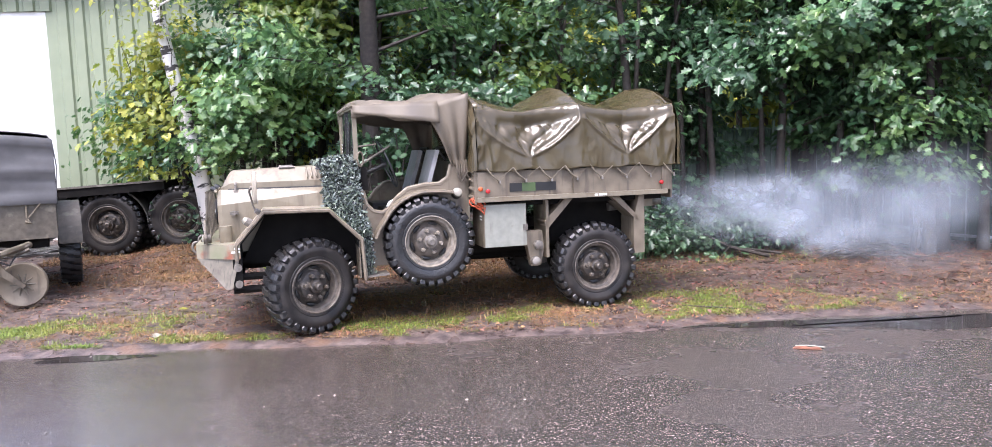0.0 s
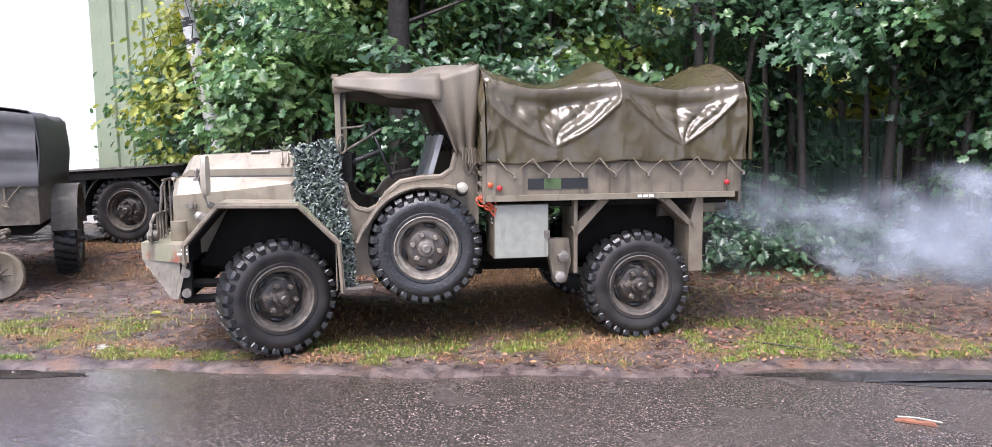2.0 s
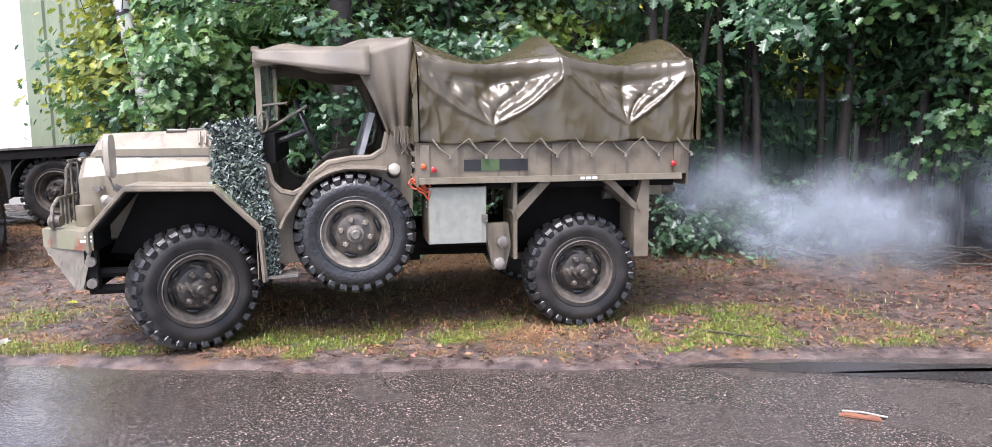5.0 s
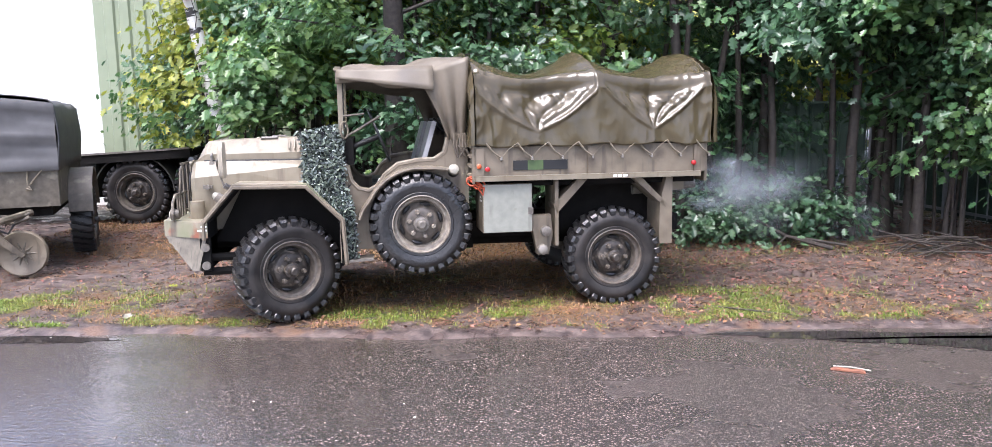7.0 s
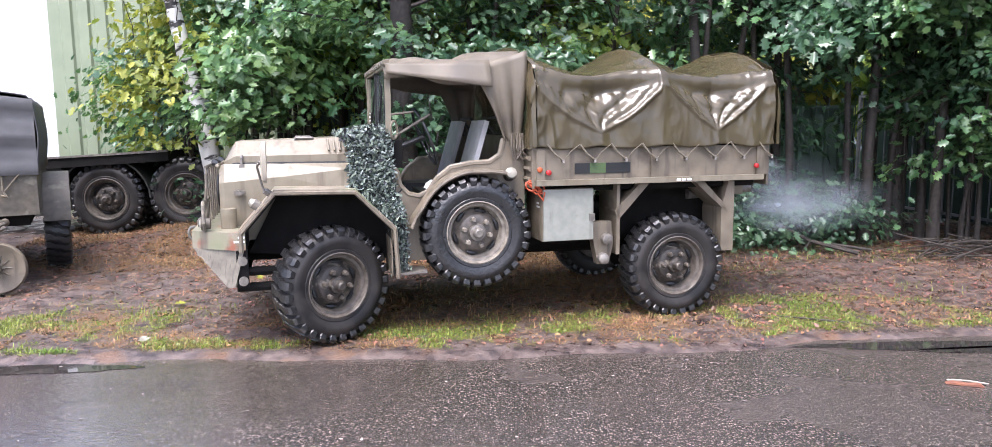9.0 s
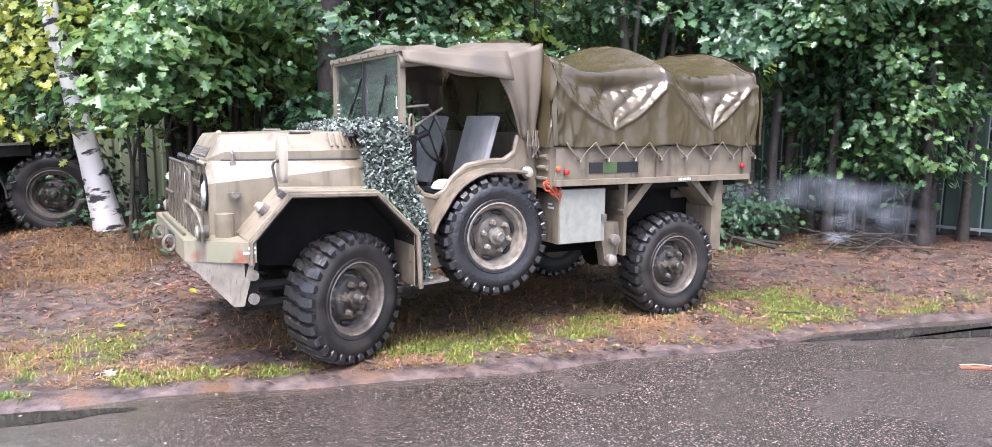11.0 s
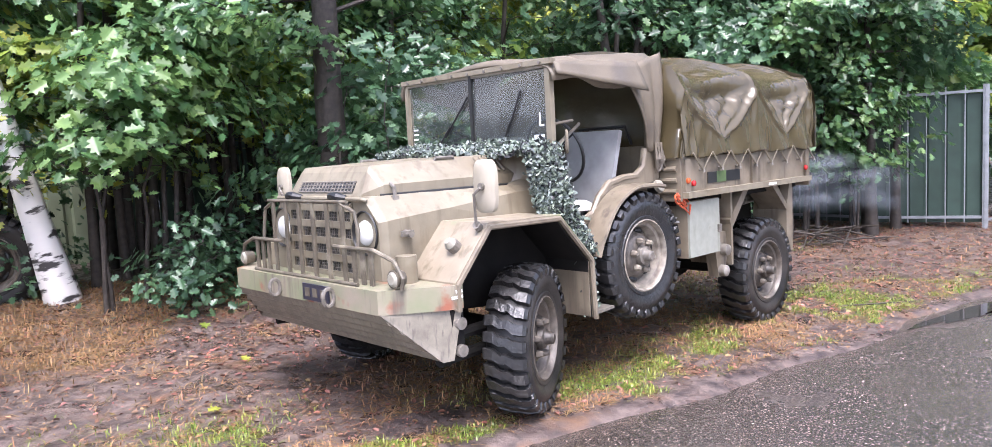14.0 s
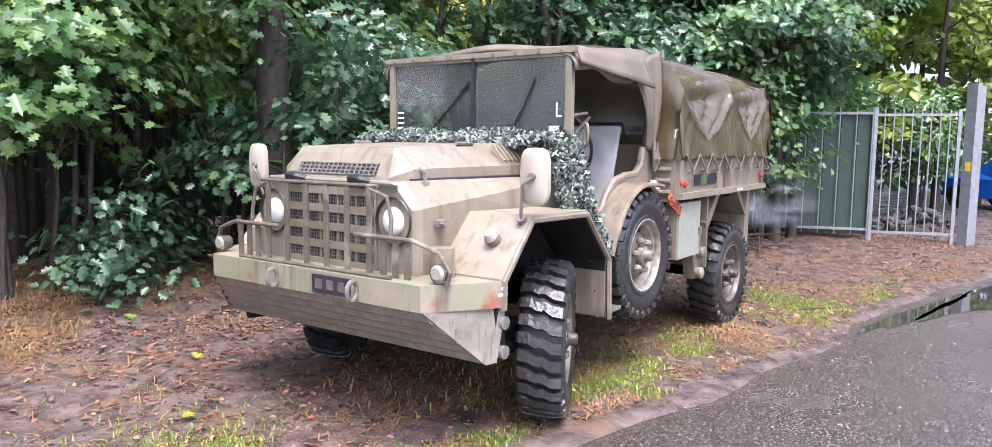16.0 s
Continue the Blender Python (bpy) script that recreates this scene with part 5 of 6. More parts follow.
def leaf_mesh(centres, normals, sizes, rng, lobed):
    """Folded leaves, one for each centre, as arrays of vertices and faces."""
    if lobed:
        half = np.array([(x, y, 0.18 * abs(x) - 0.12 * y * y) for x, y in OAK])
        other = half[1:-1] * np.array([-1, 1, 1])
        tmpl = np.concatenate([half, other])
        f1 = list(range(9))
        f2 = [0] + [9 + k for k in range(7)] + [8]
        faces_t = [f1, f2[::-1]]
    else:
        tmpl = np.array([(0, 0, 0), (-0.30, 0.35, 0.07), (-0.22, 0.75, 0.02), (0, 1, -0.12), (0.22, 0.75, 0.02), (0.30, 0.35, 0.07), (0, 0.5, -0.02)], float)
        faces_t = [[0, 6, 2, 1], [6, 3, 2], [0, 5, 4, 6], [6, 4, 3]]
    n = len(centres)
    d = rng.normal(0, 1, (n, 3))
    d[:, 2] -= 0.55
    nz = normals / np.linalg.norm(normals, axis=1, keepdims=True)
    d -= nz * np.sum(d * nz, 1, keepdims=True)
    d /= np.linalg.norm(d, axis=1, keepdims=True)
    sx = np.cross(d, nz)
    t = tmpl[None, :, :] * sizes[:, None, None]
    v = centres[:, None, :] + t[:, :, 0:1] * sx[:, None, :] + t[:, :, 1:2] * d[:, None, :] + t[:, :, 2:3] * nz[:, None, :]
    k = len(tmpl)
    return v.reshape(-1, 3), faces_t, k, n


def mesh_from(verts, faces_t, k, n, name, material):
    sizes = np.array([len(f) for f in faces_t])
    flat = np.concatenate([np.array(f) for f in faces_t])
    loops = (flat[None, :] + (np.arange(n) * k)[:, None]).ravel()
    totals = np.tile(sizes, n)
    starts = np.concatenate([[0], np.cumsum(totals)[:-1]])
    me = bpy.data.meshes.new(name)
    me.vertices.add(len(verts))
    me.vertices.foreach_set("co", verts.astype(np.float32).ravel())
    me.loops.add(len(loops))
    me.loops.foreach_set("vertex_index", loops.astype(np.int32))
    me.polygons.add(len(totals))
    me.polygons.foreach_set("loop_start", starts.astype(np.int32))
    me.update(calc_edges=True)
    me.materials.append(material)
    return me


def tree(name, label, category, seed, height, trunk_r, crown_low, spread, sprays, per, leaf, material, bark, lobed=True, lean=0.3, stems=1, group=""):
    """Tapered trunk with limbs, and sprays of leaves round the limbs' outer ends."""
    rng = np.random.default_rng(seed)
    top = tagged(new(name), label, category, group)
    bm = B()
    tips = []
    for s in range(stems):
        dx, dy = rng.normal(0, lean, 2)
        ox, oy = (rng.normal(0, 0.12, 2) if stems > 1 else (0, 0))
        n = 9
        line = []
        wob = rng.normal(0, 0.05, (n, 2))
        for k in range(n):
            f = k / (n - 1)
            line.append((ox + dx * f * f + wob[k, 0] * f, oy + dy * f * f + wob[k, 1] * f, -0.1 + (height + 0.1) * f))
        rs = [trunk_r * (1.25 if k == 0 else 1 - 0.85 * k / (n - 1)) for k in range(n)]
        tube(bm, line, rs, 9)
        limbs = max(6, int((height - crown_low) * 3.2 / stems))
        for k in range(limbs):
            z = crown_low + (height - crown_low) * (k + rng.random()) / limbs
            f = z / height
            i = min(n - 2, int(f * (n - 1)))
            w = f * (n - 1) - i
            p = np.array(line[i]) * (1 - w) + np.array(line[i + 1]) * w
            a = rng.random() * 2 * math.pi
            ln = spread * (0.45 + 0.65 * rng.random()) * (1.1 - 0.45 * (z - crown_low) / max(0.1, height - crown_low))
            rise = rng.uniform(-0.05, 0.5)
            q1 = p + np.array([math.cos(a), math.sin(a), rise]) * ln * 0.5
            q2 = p + np.array([math.cos(a + 0.3), math.sin(a + 0.3), rise * 0.6]) * ln
            r0 = min(0.030, max(0.007, trunk_r * 0.32 * (1 - 0.6 * f)))
            tube(bm, [p, q1, q2], [r0, r0 * 0.6, 0.004], 5)
            tips.append((p, q1, q2))
    part("trunk", bm, bark, top, smooth=True)
    cs, ns, ss = [], [], []
    for k in range(sprays):
        p, q1, q2 = tips[rng.integers(len(tips))]
        f = rng.uniform(0.35, 1.08)
        c = (p + (q1 - p) * f * 2) if f < 0.5 else (q1 + (q2 - q1) * (f - 0.5) * 2)
        c = c + rng.normal(0, 0.16, 3) * np.array([1, 1, 0.7])
        m = int(per * rng.uniform(0.6, 1.4))
        off = rng.normal(0, 1, (m, 3)) * np.array([0.20, 0.20, 0.055])
        tilt = rng.normal(0, 0.25, 2)
        off[:, 2] += off[:, 0] * tilt[0] + off[:, 1] * tilt[1] - 0.5 * (off[:, 0] ** 2 + off[:, 1] ** 2)
        cs.append(c + off)
        ns.append(rng.normal(0, 0.38, (m, 3)) + np.array([0, 0, 0.75]) + np.array([c[0], c[1], 0]) / max(0.3, math.hypot(c[0], c[1])) * 0.75)
        ss.append(leaf * rng.uniform(0.6, 1.25, m))
    v, ft, k, n = leaf_mesh(np.concatenate(cs), np.concatenate(ns), np.concatenate(ss), rng, lobed)
    crown = new("crown", mesh_from(v, ft, k, n, "crown", material))
    crown.parent = top
    return top


def place(ob, x, y, rz=0, scale=1.0, first=False):
    m = pose(x, y, h(x, y), 0, 0, rz)
    if first:
        ob.matrix_basis = m
        return ob
    return copy_thing(ob, m)


def build_woods():
    oak_label = "slender wet red oak with lobed green leaves"
    oaks = [tree("oak_tree", oak_label, "tree", 100 + k, 6.6 + k * 0.4, 0.075 + 0.016 * (k % 3), 2.6 + 0.4 * (k % 2), 1.7, 118, 17, 0.13, (LEAF, LEAF_DARK, LEAF)[k % 3], BARK, lobed=True, group="oaks") for k in range(4)]
    # Far oaks: light between the trunks is put into lime and yellow leaves.
    tall = [tree("oak_tree", "tall thin oak deep in the wood", "tree", 150 + k, 9.5 + k, 0.09, 1.6 + 0.6 * k, 2.2, 330, 14, 0.24, (LEAF_LIME, LEAF_YELLOW, LEAF)[k], BARK, lobed=False, group="far oaks") for k in range(3)]
    shrub_label = "young oak shrub with large wet lobed leaves"
    shrubs = [tree("oak_shrub", shrub_label, "shrub", 200 + k, 2.25 + 0.3 * k, 0.026, 0.95, 0.95, 72, 18, 0.125, (LEAF, LEAF_DARK, LEAF)[k], BARK, stems=3, lean=0.45, group="shrubs") for k in range(3)]
    yellow = tree("maple_shrub", "young maple with yellowing leaves", "shrub", 300, 3.4, 0.025, 1.0, 0.9, 95, 14, 0.13, LEAF_YELLOW, BARK, stems=3, lean=0.5)
    bush = tree("low_bush", "low leafy green bush at the wood's edge", "bush", 400, 0.7, 0.012, 0.12, 0.40, 48, 16, 0.10, LEAF_DARK, BARK, stems=4, lean=0.25, group="bushes")
    rng = random.Random(77)
    used = set()
    turn = {"n": 0}

    def one_of(kinds):
        turn["n"] += 1
        return kinds[turn["n"] % len(kinds)]

    def put(proto, x, y):
        first = proto.name not in used
        used.add(proto.name)
        return place(proto, x, y, rng.uniform(0, 360), first=first)
    # birch beside the hall
    birch = tree("birch_tree", "white-barked birch leaning beside the oaks", "tree", 510, 7.5, 0.15, 3.2, 1.3, 90, 14, 0.09, LEAF_YELLOW, BIRCH, lobed=False, lean=0.05)
    birch.matrix_basis = pose(-4.42, 11.9, h(-4.42, 11.9), 0, -11, 0)
    big = tree("oak_tree", "stout dark-barked oak trunk among the shrubs", "tree", 520, 8.5, 0.19, 2.6, 2.2, 230, 17, 0.14, LEAF, BARK, lean=0.1, group="oaks")
    big.matrix_basis = pose(-1.75, 11.05, h(-1.75, 11.05))
    # shrubs of the wood's front
    for x, y in ((-1.55, 10.65), (-2.2, 11.9), (-1.1, 11.9), (-0.3, 11.4), (0.6, 12.0), (1.4, 11.5), (3.1, 12.2), (5.4, 11.2), (6.0, 10.7), (-5.2, 12.9), (-5.9, 13.8)):
        put(one_of(shrubs), x + rng.uniform(-0.15, 0.15), y + rng.uniform(-0.2, 0.2))
    bright = tree("oak_shrub", "young oak beside the birch with light put into its wet leaf colour", "shrub", 620, 3.4, 0.035, 1.8, 1.15, 110, 17, 0.14, LEAF_BRIGHT, BARK, stems=2, lean=0.35, group="shrubs")
    for x, y in ((-3.3, 11.6), (5.5, 11.0), (-4.9, 12.6)):
        put(bright, x, y)
    low = tree("oak_shrub", "low spreading oak with light put into its glossy leaf colour", "shrub", 630, 2.4, 0.028, 1.35, 0.95, 80, 17, 0.15, LEAF_BRIGHT, BARK, stems=3, lean=0.4, group="shrubs")
    for x, y in ((-3.75, 11.35),):
        put(low, x, y)
    # Added maples: their lime colour carries light from behind the wood.
    maple = tree("maple_tree", "yellow-green maple with backlight put into its leaf colour", "tree", 640, 5.0, 0.05, 2.3, 1.3, 165, 15, 0.16, LEAF_LIME, BARK, stems=2, lean=0.4, group="maples")
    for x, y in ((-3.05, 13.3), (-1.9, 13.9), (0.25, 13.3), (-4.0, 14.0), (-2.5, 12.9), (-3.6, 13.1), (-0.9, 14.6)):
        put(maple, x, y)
    # low boughs that reach out over the fence and the verge
    # The dark leaf puts the deep shade by the fence into these boughs' colour.
    bough = tree("oak_tree", "spreading oak with low wet boughs over the fence", "tree", 655, 5.2, 0.085, 1.55, 1.75, 200, 18, 0.14, LEAF_DARK, BARK, lean=0.25, group="boughs")
    green_bough = tree("oak_tree", "spreading oak with mid-green leaves on low boughs", "tree", 656, 4.6, 0.075, 1.6, 1.6, 165, 18, 0.145, LEAF, BARK, lean=0.25, group="boughs")
    for k, (x, y) in enumerate(((4.25, 11.25), (5.0, 11.0), (6.0, 10.35), (6.9, 10.6), (3.3, 11.9), (8.2, 11.0))):
        put((bough, green_bough)[k % 2], x, y)
    # slender stems in front, leafy only high up
    stem = tree("oak_sapling", "thin dark-stemmed oak sapling at the wood's edge", "tree", 610, 6.2, 0.055, 3.0, 1.2, 46, 16, 0.13, LEAF_DARK, BARK, lean=0.25, group="saplings")
    crook = tree("oak_sapling", "crooked dark oak stem with few leaves", "tree", 611, 5.6, 0.065, 2.6, 1.3, 50, 16, 0.13, LEAF, BARK, lean=0.6, group="saplings")
    for k, (x, y) in enumerate(((2.1, 11.3), (2.45, 11.5), (2.9, 11.6), (3.3, 11.35), (4.1, 11.5), (4.7, 11.6), (4.95, 11.75), (5.1, 11.5), (-0.7, 12.2), (0.9, 12.3), (-3.8, 12.6), (-3.45, 12.75), (-2.6, 12.7), (-3.1, 13.4), (0.0, 12.9), (1.8, 12.6), (-4.1, 12.3))):
        put((stem, crook)[k % 2], x, y)
    put(yellow, -5.1, 12.3)
    put(yellow, -5.7, 12.9)
    put(yellow, 0.4, 14.2)
    put(yellow, -2.2, 14.0)
    put(yellow, -3.4, 14.4)
    for x, y in ((-3.2, 11.1), (-2.7, 12.1), (-1.0, 11.0), (2.25, 10.95), (2.75, 11.15), (3.4, 11.2), (4.0, 11.3), (-4.9, 12.5), (0.4, 11.2)):
        put(bush, x, y)
    # trees
    for x, y in ((0.05, 13.1), (2.05, 11.2), (4.85, 11.7), (-3.75, 12.75), (-3.35, 15.0), (-0.9, 13.3), (1.3, 13.4), (3.7, 13.6), (5.4, 13.6), (-2.4, 14.6), (6.3, 10.6), (7.4, 11.6), (-1.9, 13.0), (-0.2, 14.3)):
        put(one_of(oaks), x, y)
    # behind the fence
    for i in range(24):
        put(one_of(tall), -3.2 + 18 * ((i * 0.618) % 1) + rng.uniform(-0.4, 0.4), 17.0 + 1.2 * (i % 8) + rng.uniform(-0.4, 0.4))
    for x, y in ((8.4, 14.0), (9.6, 12.9), (11.0, 14.0), (10.4, 16.0), (12.7, 10.7), (15.2, 12.2), (17.6, 11.6), (13.5, 12.5), (14.6, 14.0)):
        put(one_of(tall), x, y)
    for x, y in ((7.9, 12.6), (9.2, 11.9), (10.8, 11.6), (12.4, 10.9)):
        put(one_of(shrubs), x, y)
    # dense far wood; its yellow-green part has sunlight put into the colour
    for seed, count, x0, wx, y0, wy, m, label in ((31, 12000, -10, 57, 27, 5, LEAF_DARK, "dense far green woods"), (32, 8500, -10, 57, 26.8, 4, LEAF_YELLOW, "far woods with sunlight put into their yellow-green"), (33, 9000, 19, 5, -6, 36, LEAF, "green woods beyond the gate")):
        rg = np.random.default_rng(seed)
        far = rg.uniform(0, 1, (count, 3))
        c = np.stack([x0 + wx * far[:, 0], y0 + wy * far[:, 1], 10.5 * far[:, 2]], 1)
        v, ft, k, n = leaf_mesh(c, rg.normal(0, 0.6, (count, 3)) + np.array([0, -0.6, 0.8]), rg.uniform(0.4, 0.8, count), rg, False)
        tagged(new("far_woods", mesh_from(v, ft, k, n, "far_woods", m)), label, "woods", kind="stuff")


# ---- parked vehicles ----
def flatbed():
    """Dark flatbed truck whose rear shows behind the trailer."""
    t = thing("flatbed_truck", "dark green flatbed truck rear with a big wheel", "truck", pose(-6.15, 12.0, 0.16, 0, 3, 186))
    bm = B()
    box(bm, -0.95, 4.5, -2.0, 0.10, 1.02, 1.16)
    part("bed", bm, PAINT_DARK, t)
    bm = B()
    box(bm, -0.95, 4.5, 0.06, 0.12, 1.15, 1.18)
    part("bed_edge", bm, METAL_WORN, t, bevel=0.01)
    bm = B()
    prism(bm, [(0.55, 1.02), (1.45, 1.02), (1.35, 0.40), (0.95, 0.35), (0.62, 0.50)], -0.05, 0.06)
    part("side_skirt", bm, mat("dark_green_paint", (0.022, 0.023, 0.018), (0.015, 0.016, 0.013), 8, 0.5, 0.55), t, bevel=0.02)
    bm = B()
    box(bm, 0.75, 1.0, 0.06, 0.09, 0.68, 0.92)
    part("side_box", bm, MATS["dark_green_paint"], t, bevel=0.01)
    bm = B()
    box(bm, -0.9, 4.4, -1.4, -0.6, 0.45, 1.02)
    part("chassis_rail", bm, PAINT_DARK, t)
    bm = B()
    box(bm, 2.6, 4.4, -2.0, 0.05, 0.6, 2.2)
    part("cab", bm, MATS["dark_green_paint"], t, bevel=0.06)
    arch = [(0.0 + 0.64 * math.cos(a), 0.52 + 0.62 * math.sin(a)) for a in (radians(d) for d in range(0, 181, 12))]
    bm = B()
    sheet(bm, arch[::-1], -0.35, 0.07, 0.02)
    part("fender", bm, MATS["dark_green_paint"], t, smooth=True)
    for x, y in ((0.0, 0.05), (-1.12, 0.05), (0.0, -1.7)):
        w = wheel(t, x, y, 0.53, 0, 1)
        w.scale = (1.18, 1.1, 1.18)


def trailer():
    """Small tilt trailer seen from its drawbar end: grey canvas cover, mudguard, tyre and jockey wheel."""
    t = thing("cargo_trailer", "sand-olive cargo trailer with a grey canvas cover", "trailer", pose(-5.66, 9.70, h(-5.4, 9.4), 0, 0, 210))
    bm = B()
    box(bm, 0.0, 1.75, -1.7, 0.85, 0.76, 1.22)
    part("body", bm, GUARD, t, bevel=0.01)
    bm = B()
    box(bm, 0.1, 1.65, -1.6, 0.7, 0.64, 0.76)
    part("frame", bm, PAINT_DARK, t)
    nx, ny = 20, 33
    verts = []
    for j in range(ny):
        a = -1 + 2 * j / (ny - 1)
        s = abs(a)
        for i in range(nx):
            f = i / (nx - 1)
            off = math.copysign(min(1, s * 1.9) * 0.90, a)
            z = 2.02 - 0.07 * min(1, s * 1.9) ** 2 if s < 0.53 else 1.95 - 0.77 * (s - 0.53) / 0.47
            verts.append((0.875 - off * (1 + 0.015 * math.sin(9 * z)), 0.89 - 2.62 * f, z + 0.014 * math.sin(13 * f + 5 * a)))
    cover = array_part("canvas_cover", verts, fill_grid(nx, ny), CANVAS_GREY, t, "grey canvas cover with sagging folds", smooth=True)
    thick = cover.modifiers.new("thickness", "SOLIDIFY")
    thick.thickness = 0.01
    for y in (0.89, -1.73):
        verts = []
        for k in range(14):
            z = 1.17 + 0.83 * k / 13
            for i in range(24):
                x = -0.02 + 1.79 * i / 23
                top = 2.0 - 0.07 * abs((x - 0.875) / 0.9) ** 2
                verts.append((x, y + 0.016 * math.sin(k * 1.1 + 2.2 * x) + 0.012 * math.sin(k * 2.3 - x), 1.17 + (top - 1.17) * k / 13))
        array_part("cover_end", verts, fill_grid(24, 14), CANVAS_GREY, t, smooth=True)
    for x, turn in ((-0.24, 90), (1.99, -90)):
        wheel(t, x, -0.45, 0.44, turn, 1)
        xa, xb = (-0.27, 0.0) if x < 0 else (1.75, 2.02)
        arc = [(-0.45 + 0.56 * math.cos(a), 0.50 + 0.62 * math.sin(a)) for a in (radians(d) for d in range(10, 171, 16))]
        bm = B()
        loft(bm, [[(xa, y, z), (xb, y, z), (xb, y * 1.0, z + 0.02), (xa, y, z + 0.02)] for y, z in arc])
        part("mudguard", bm, GUARD, t, "dull brown steel mudguard", smooth=True)
    bm = B()
    tube(bm, [(0.30, 0.86, 1.26), (0.30, 0.89, 1.02)], 0.011, 6)
    tube(bm, [(0.28, 0.89, 1.02), (0.12, 0.89, 1.22)], 0.009, 6)
    part("tie_rope", bm, ROPE, t)
    bm = B()
    tube(bm, [(0.30, 0.895, 1.00), (0.27, 0.90, 0.96), (0.32, 0.90, 0.97)], 0.02, 6)
    part("rope_knot", bm, ROPE, t)
    bm = B()
    tube(bm, [(1.5, 0.85, 0.70), (0.9, 1.8, 0.58)], 0.04, 8)
    tube(bm, [(0.3, 0.85, 0.70), (0.9, 1.8, 0.58)], 0.04, 8)
    part("drawbar", bm, GUARD, t)
    bm = B()
    tube(bm, [(0.70, 1.05, 0.66), (0.45, 1.0, 0.60), (0.3, 0.98, 0.66)], 0.022, 8)
    part("jockey_arm", bm, GUARD, t)
    bm = B()
    lathe(bm, [(0.0, 0.012), (0.19, 0.012), (0.215, 0.03), (0.245, 0.036), (0.258, 0.02), (0.26, 0.0), (0.258, -0.02), (0.245, -0.036), (0.19, -0.012), (0.0, -0.012)], seg=40)
    jw = part("jockey_wheel", bm, PAINT_GRIMY, t, "dull olive pressed-steel jockey wheel", smooth=True)
    jw.matrix_basis = pose(0.39, 1.02, 0.26, 0, 0, -8)
    bm = B()
    tube(bm, [(0, 0.012, 0), (0, 0.05, 0)], [0.045, 0.03], 14)
    part("wheel_boss", bm, GUARD, jw, smooth=True)
    for k in range(10):
        a = 2 * math.pi * k / 10
        bm = B()
        tube(bm, [(0.04 * math.cos(a), 0.016, 0.04 * math.sin(a)), (0.13 * math.cos(a), 0.012, 0.13 * math.sin(a))], [0.012, 0.006], 5)
        part("wheel_rib", bm, GUARD, jw)
    for yy in (0.96, 1.08):
        bm = B()
        prism(bm, [(0.36, 0.25), (0.40, 0.22), (0.44, 0.26), (0.64, 0.42), (0.72, 0.56), (0.64, 0.58), (0.56, 0.46)], yy - 0.008, yy + 0.008)
        part("wheel_fork", bm, PAINT_GRIMY, t)
    bm = B()
    tube(bm, [(0.68, 1.02, 0.50), (0.68, 1.02, 0.80)], 0.045, 12)
    tube(bm, [(0.68, 1.02, 0.80), (0.68, 1.02, 0.815)], 0.11, 16)
    tube(bm, [(0.68, 1.02, 0.70), (0.40, 1.0, 0.66), (0.30, 0.95, 0.70)], 0.02, 8)
    part("jockey_post", bm, GUARD, t, smooth=True)
    bm = B()
    tube(bm, [(0.74, 1.05, 0.62), (0.62, 1.12, 0.56), (0.50, 1.10, 0.50), (0.44, 1.06, 0.60)], 0.012, 6)
    tube(bm, [(0.80, 1.08, 0.70), (0.70, 1.14, 0.60), (0.52, 1.12, 0.56)], 0.010, 6)
    part("brake_cable", bm, BLACK, t, smooth=True)



scene.cycles.transparent_max_bounces = 32
build_hall()
build_fences()
build_woods()
flatbed()
trailer()


# ---- ground cover and litter ----
def blades(name, label, category, pts, rng, lo, hi, material, lie=0.35):
    """Thin bent blades rooted at the points."""
    n = len(pts)
    ln = rng.uniform(lo, hi, n)
    a = rng.uniform(0, 2 * math.pi, n)
    out = np.stack([np.cos(a), np.sin(a), np.zeros(n)], 1)
    side = np.stack([-np.sin(a), np.cos(a), np.zeros(n)], 1) * (0.0022 + 0.0022 * rng.random(n))[:, None]
    lean = rng.uniform(0.1, 1.0, n)[:, None] * lie * 2
    up = np.array([0, 0, 1.0])
    mid = pts + (up * np.maximum(0.16, 0.6 - 0.25 * lean) + out * lean * 0.4) * ln[:, None]
    tip = pts + (up * np.maximum(0.10, 0.95 - 0.55 * lean) + out * lean) * ln[:, None]
    v = np.stack([pts - side, pts + side, mid - side * 0.8, mid + side * 0.8, tip], 1).reshape(-1, 3)
    ob = new(name, mesh_from(v, [[0, 1, 3, 2], [2, 3, 4]], 5, n, name, material))
    return tagged(ob, label, category, kind="stuff")


def strew(rng, n, x0, x1, y0, y1, keep, lift=0.0):
    x, y = rng.uniform(x0, x1, n), rng.uniform(y0, y1, n)
    k = keep(x, y) > rng.random(n)
    x, y = x[k], y[k]
    return np.stack([x, y, ground_z(x, y) + lift], 1)


def patchy(x, y, s, seed):
    return np.clip(0.5 + 1.9 * (patches(x, y, 2.4 / s, seed) - 0.5), 0, 1)


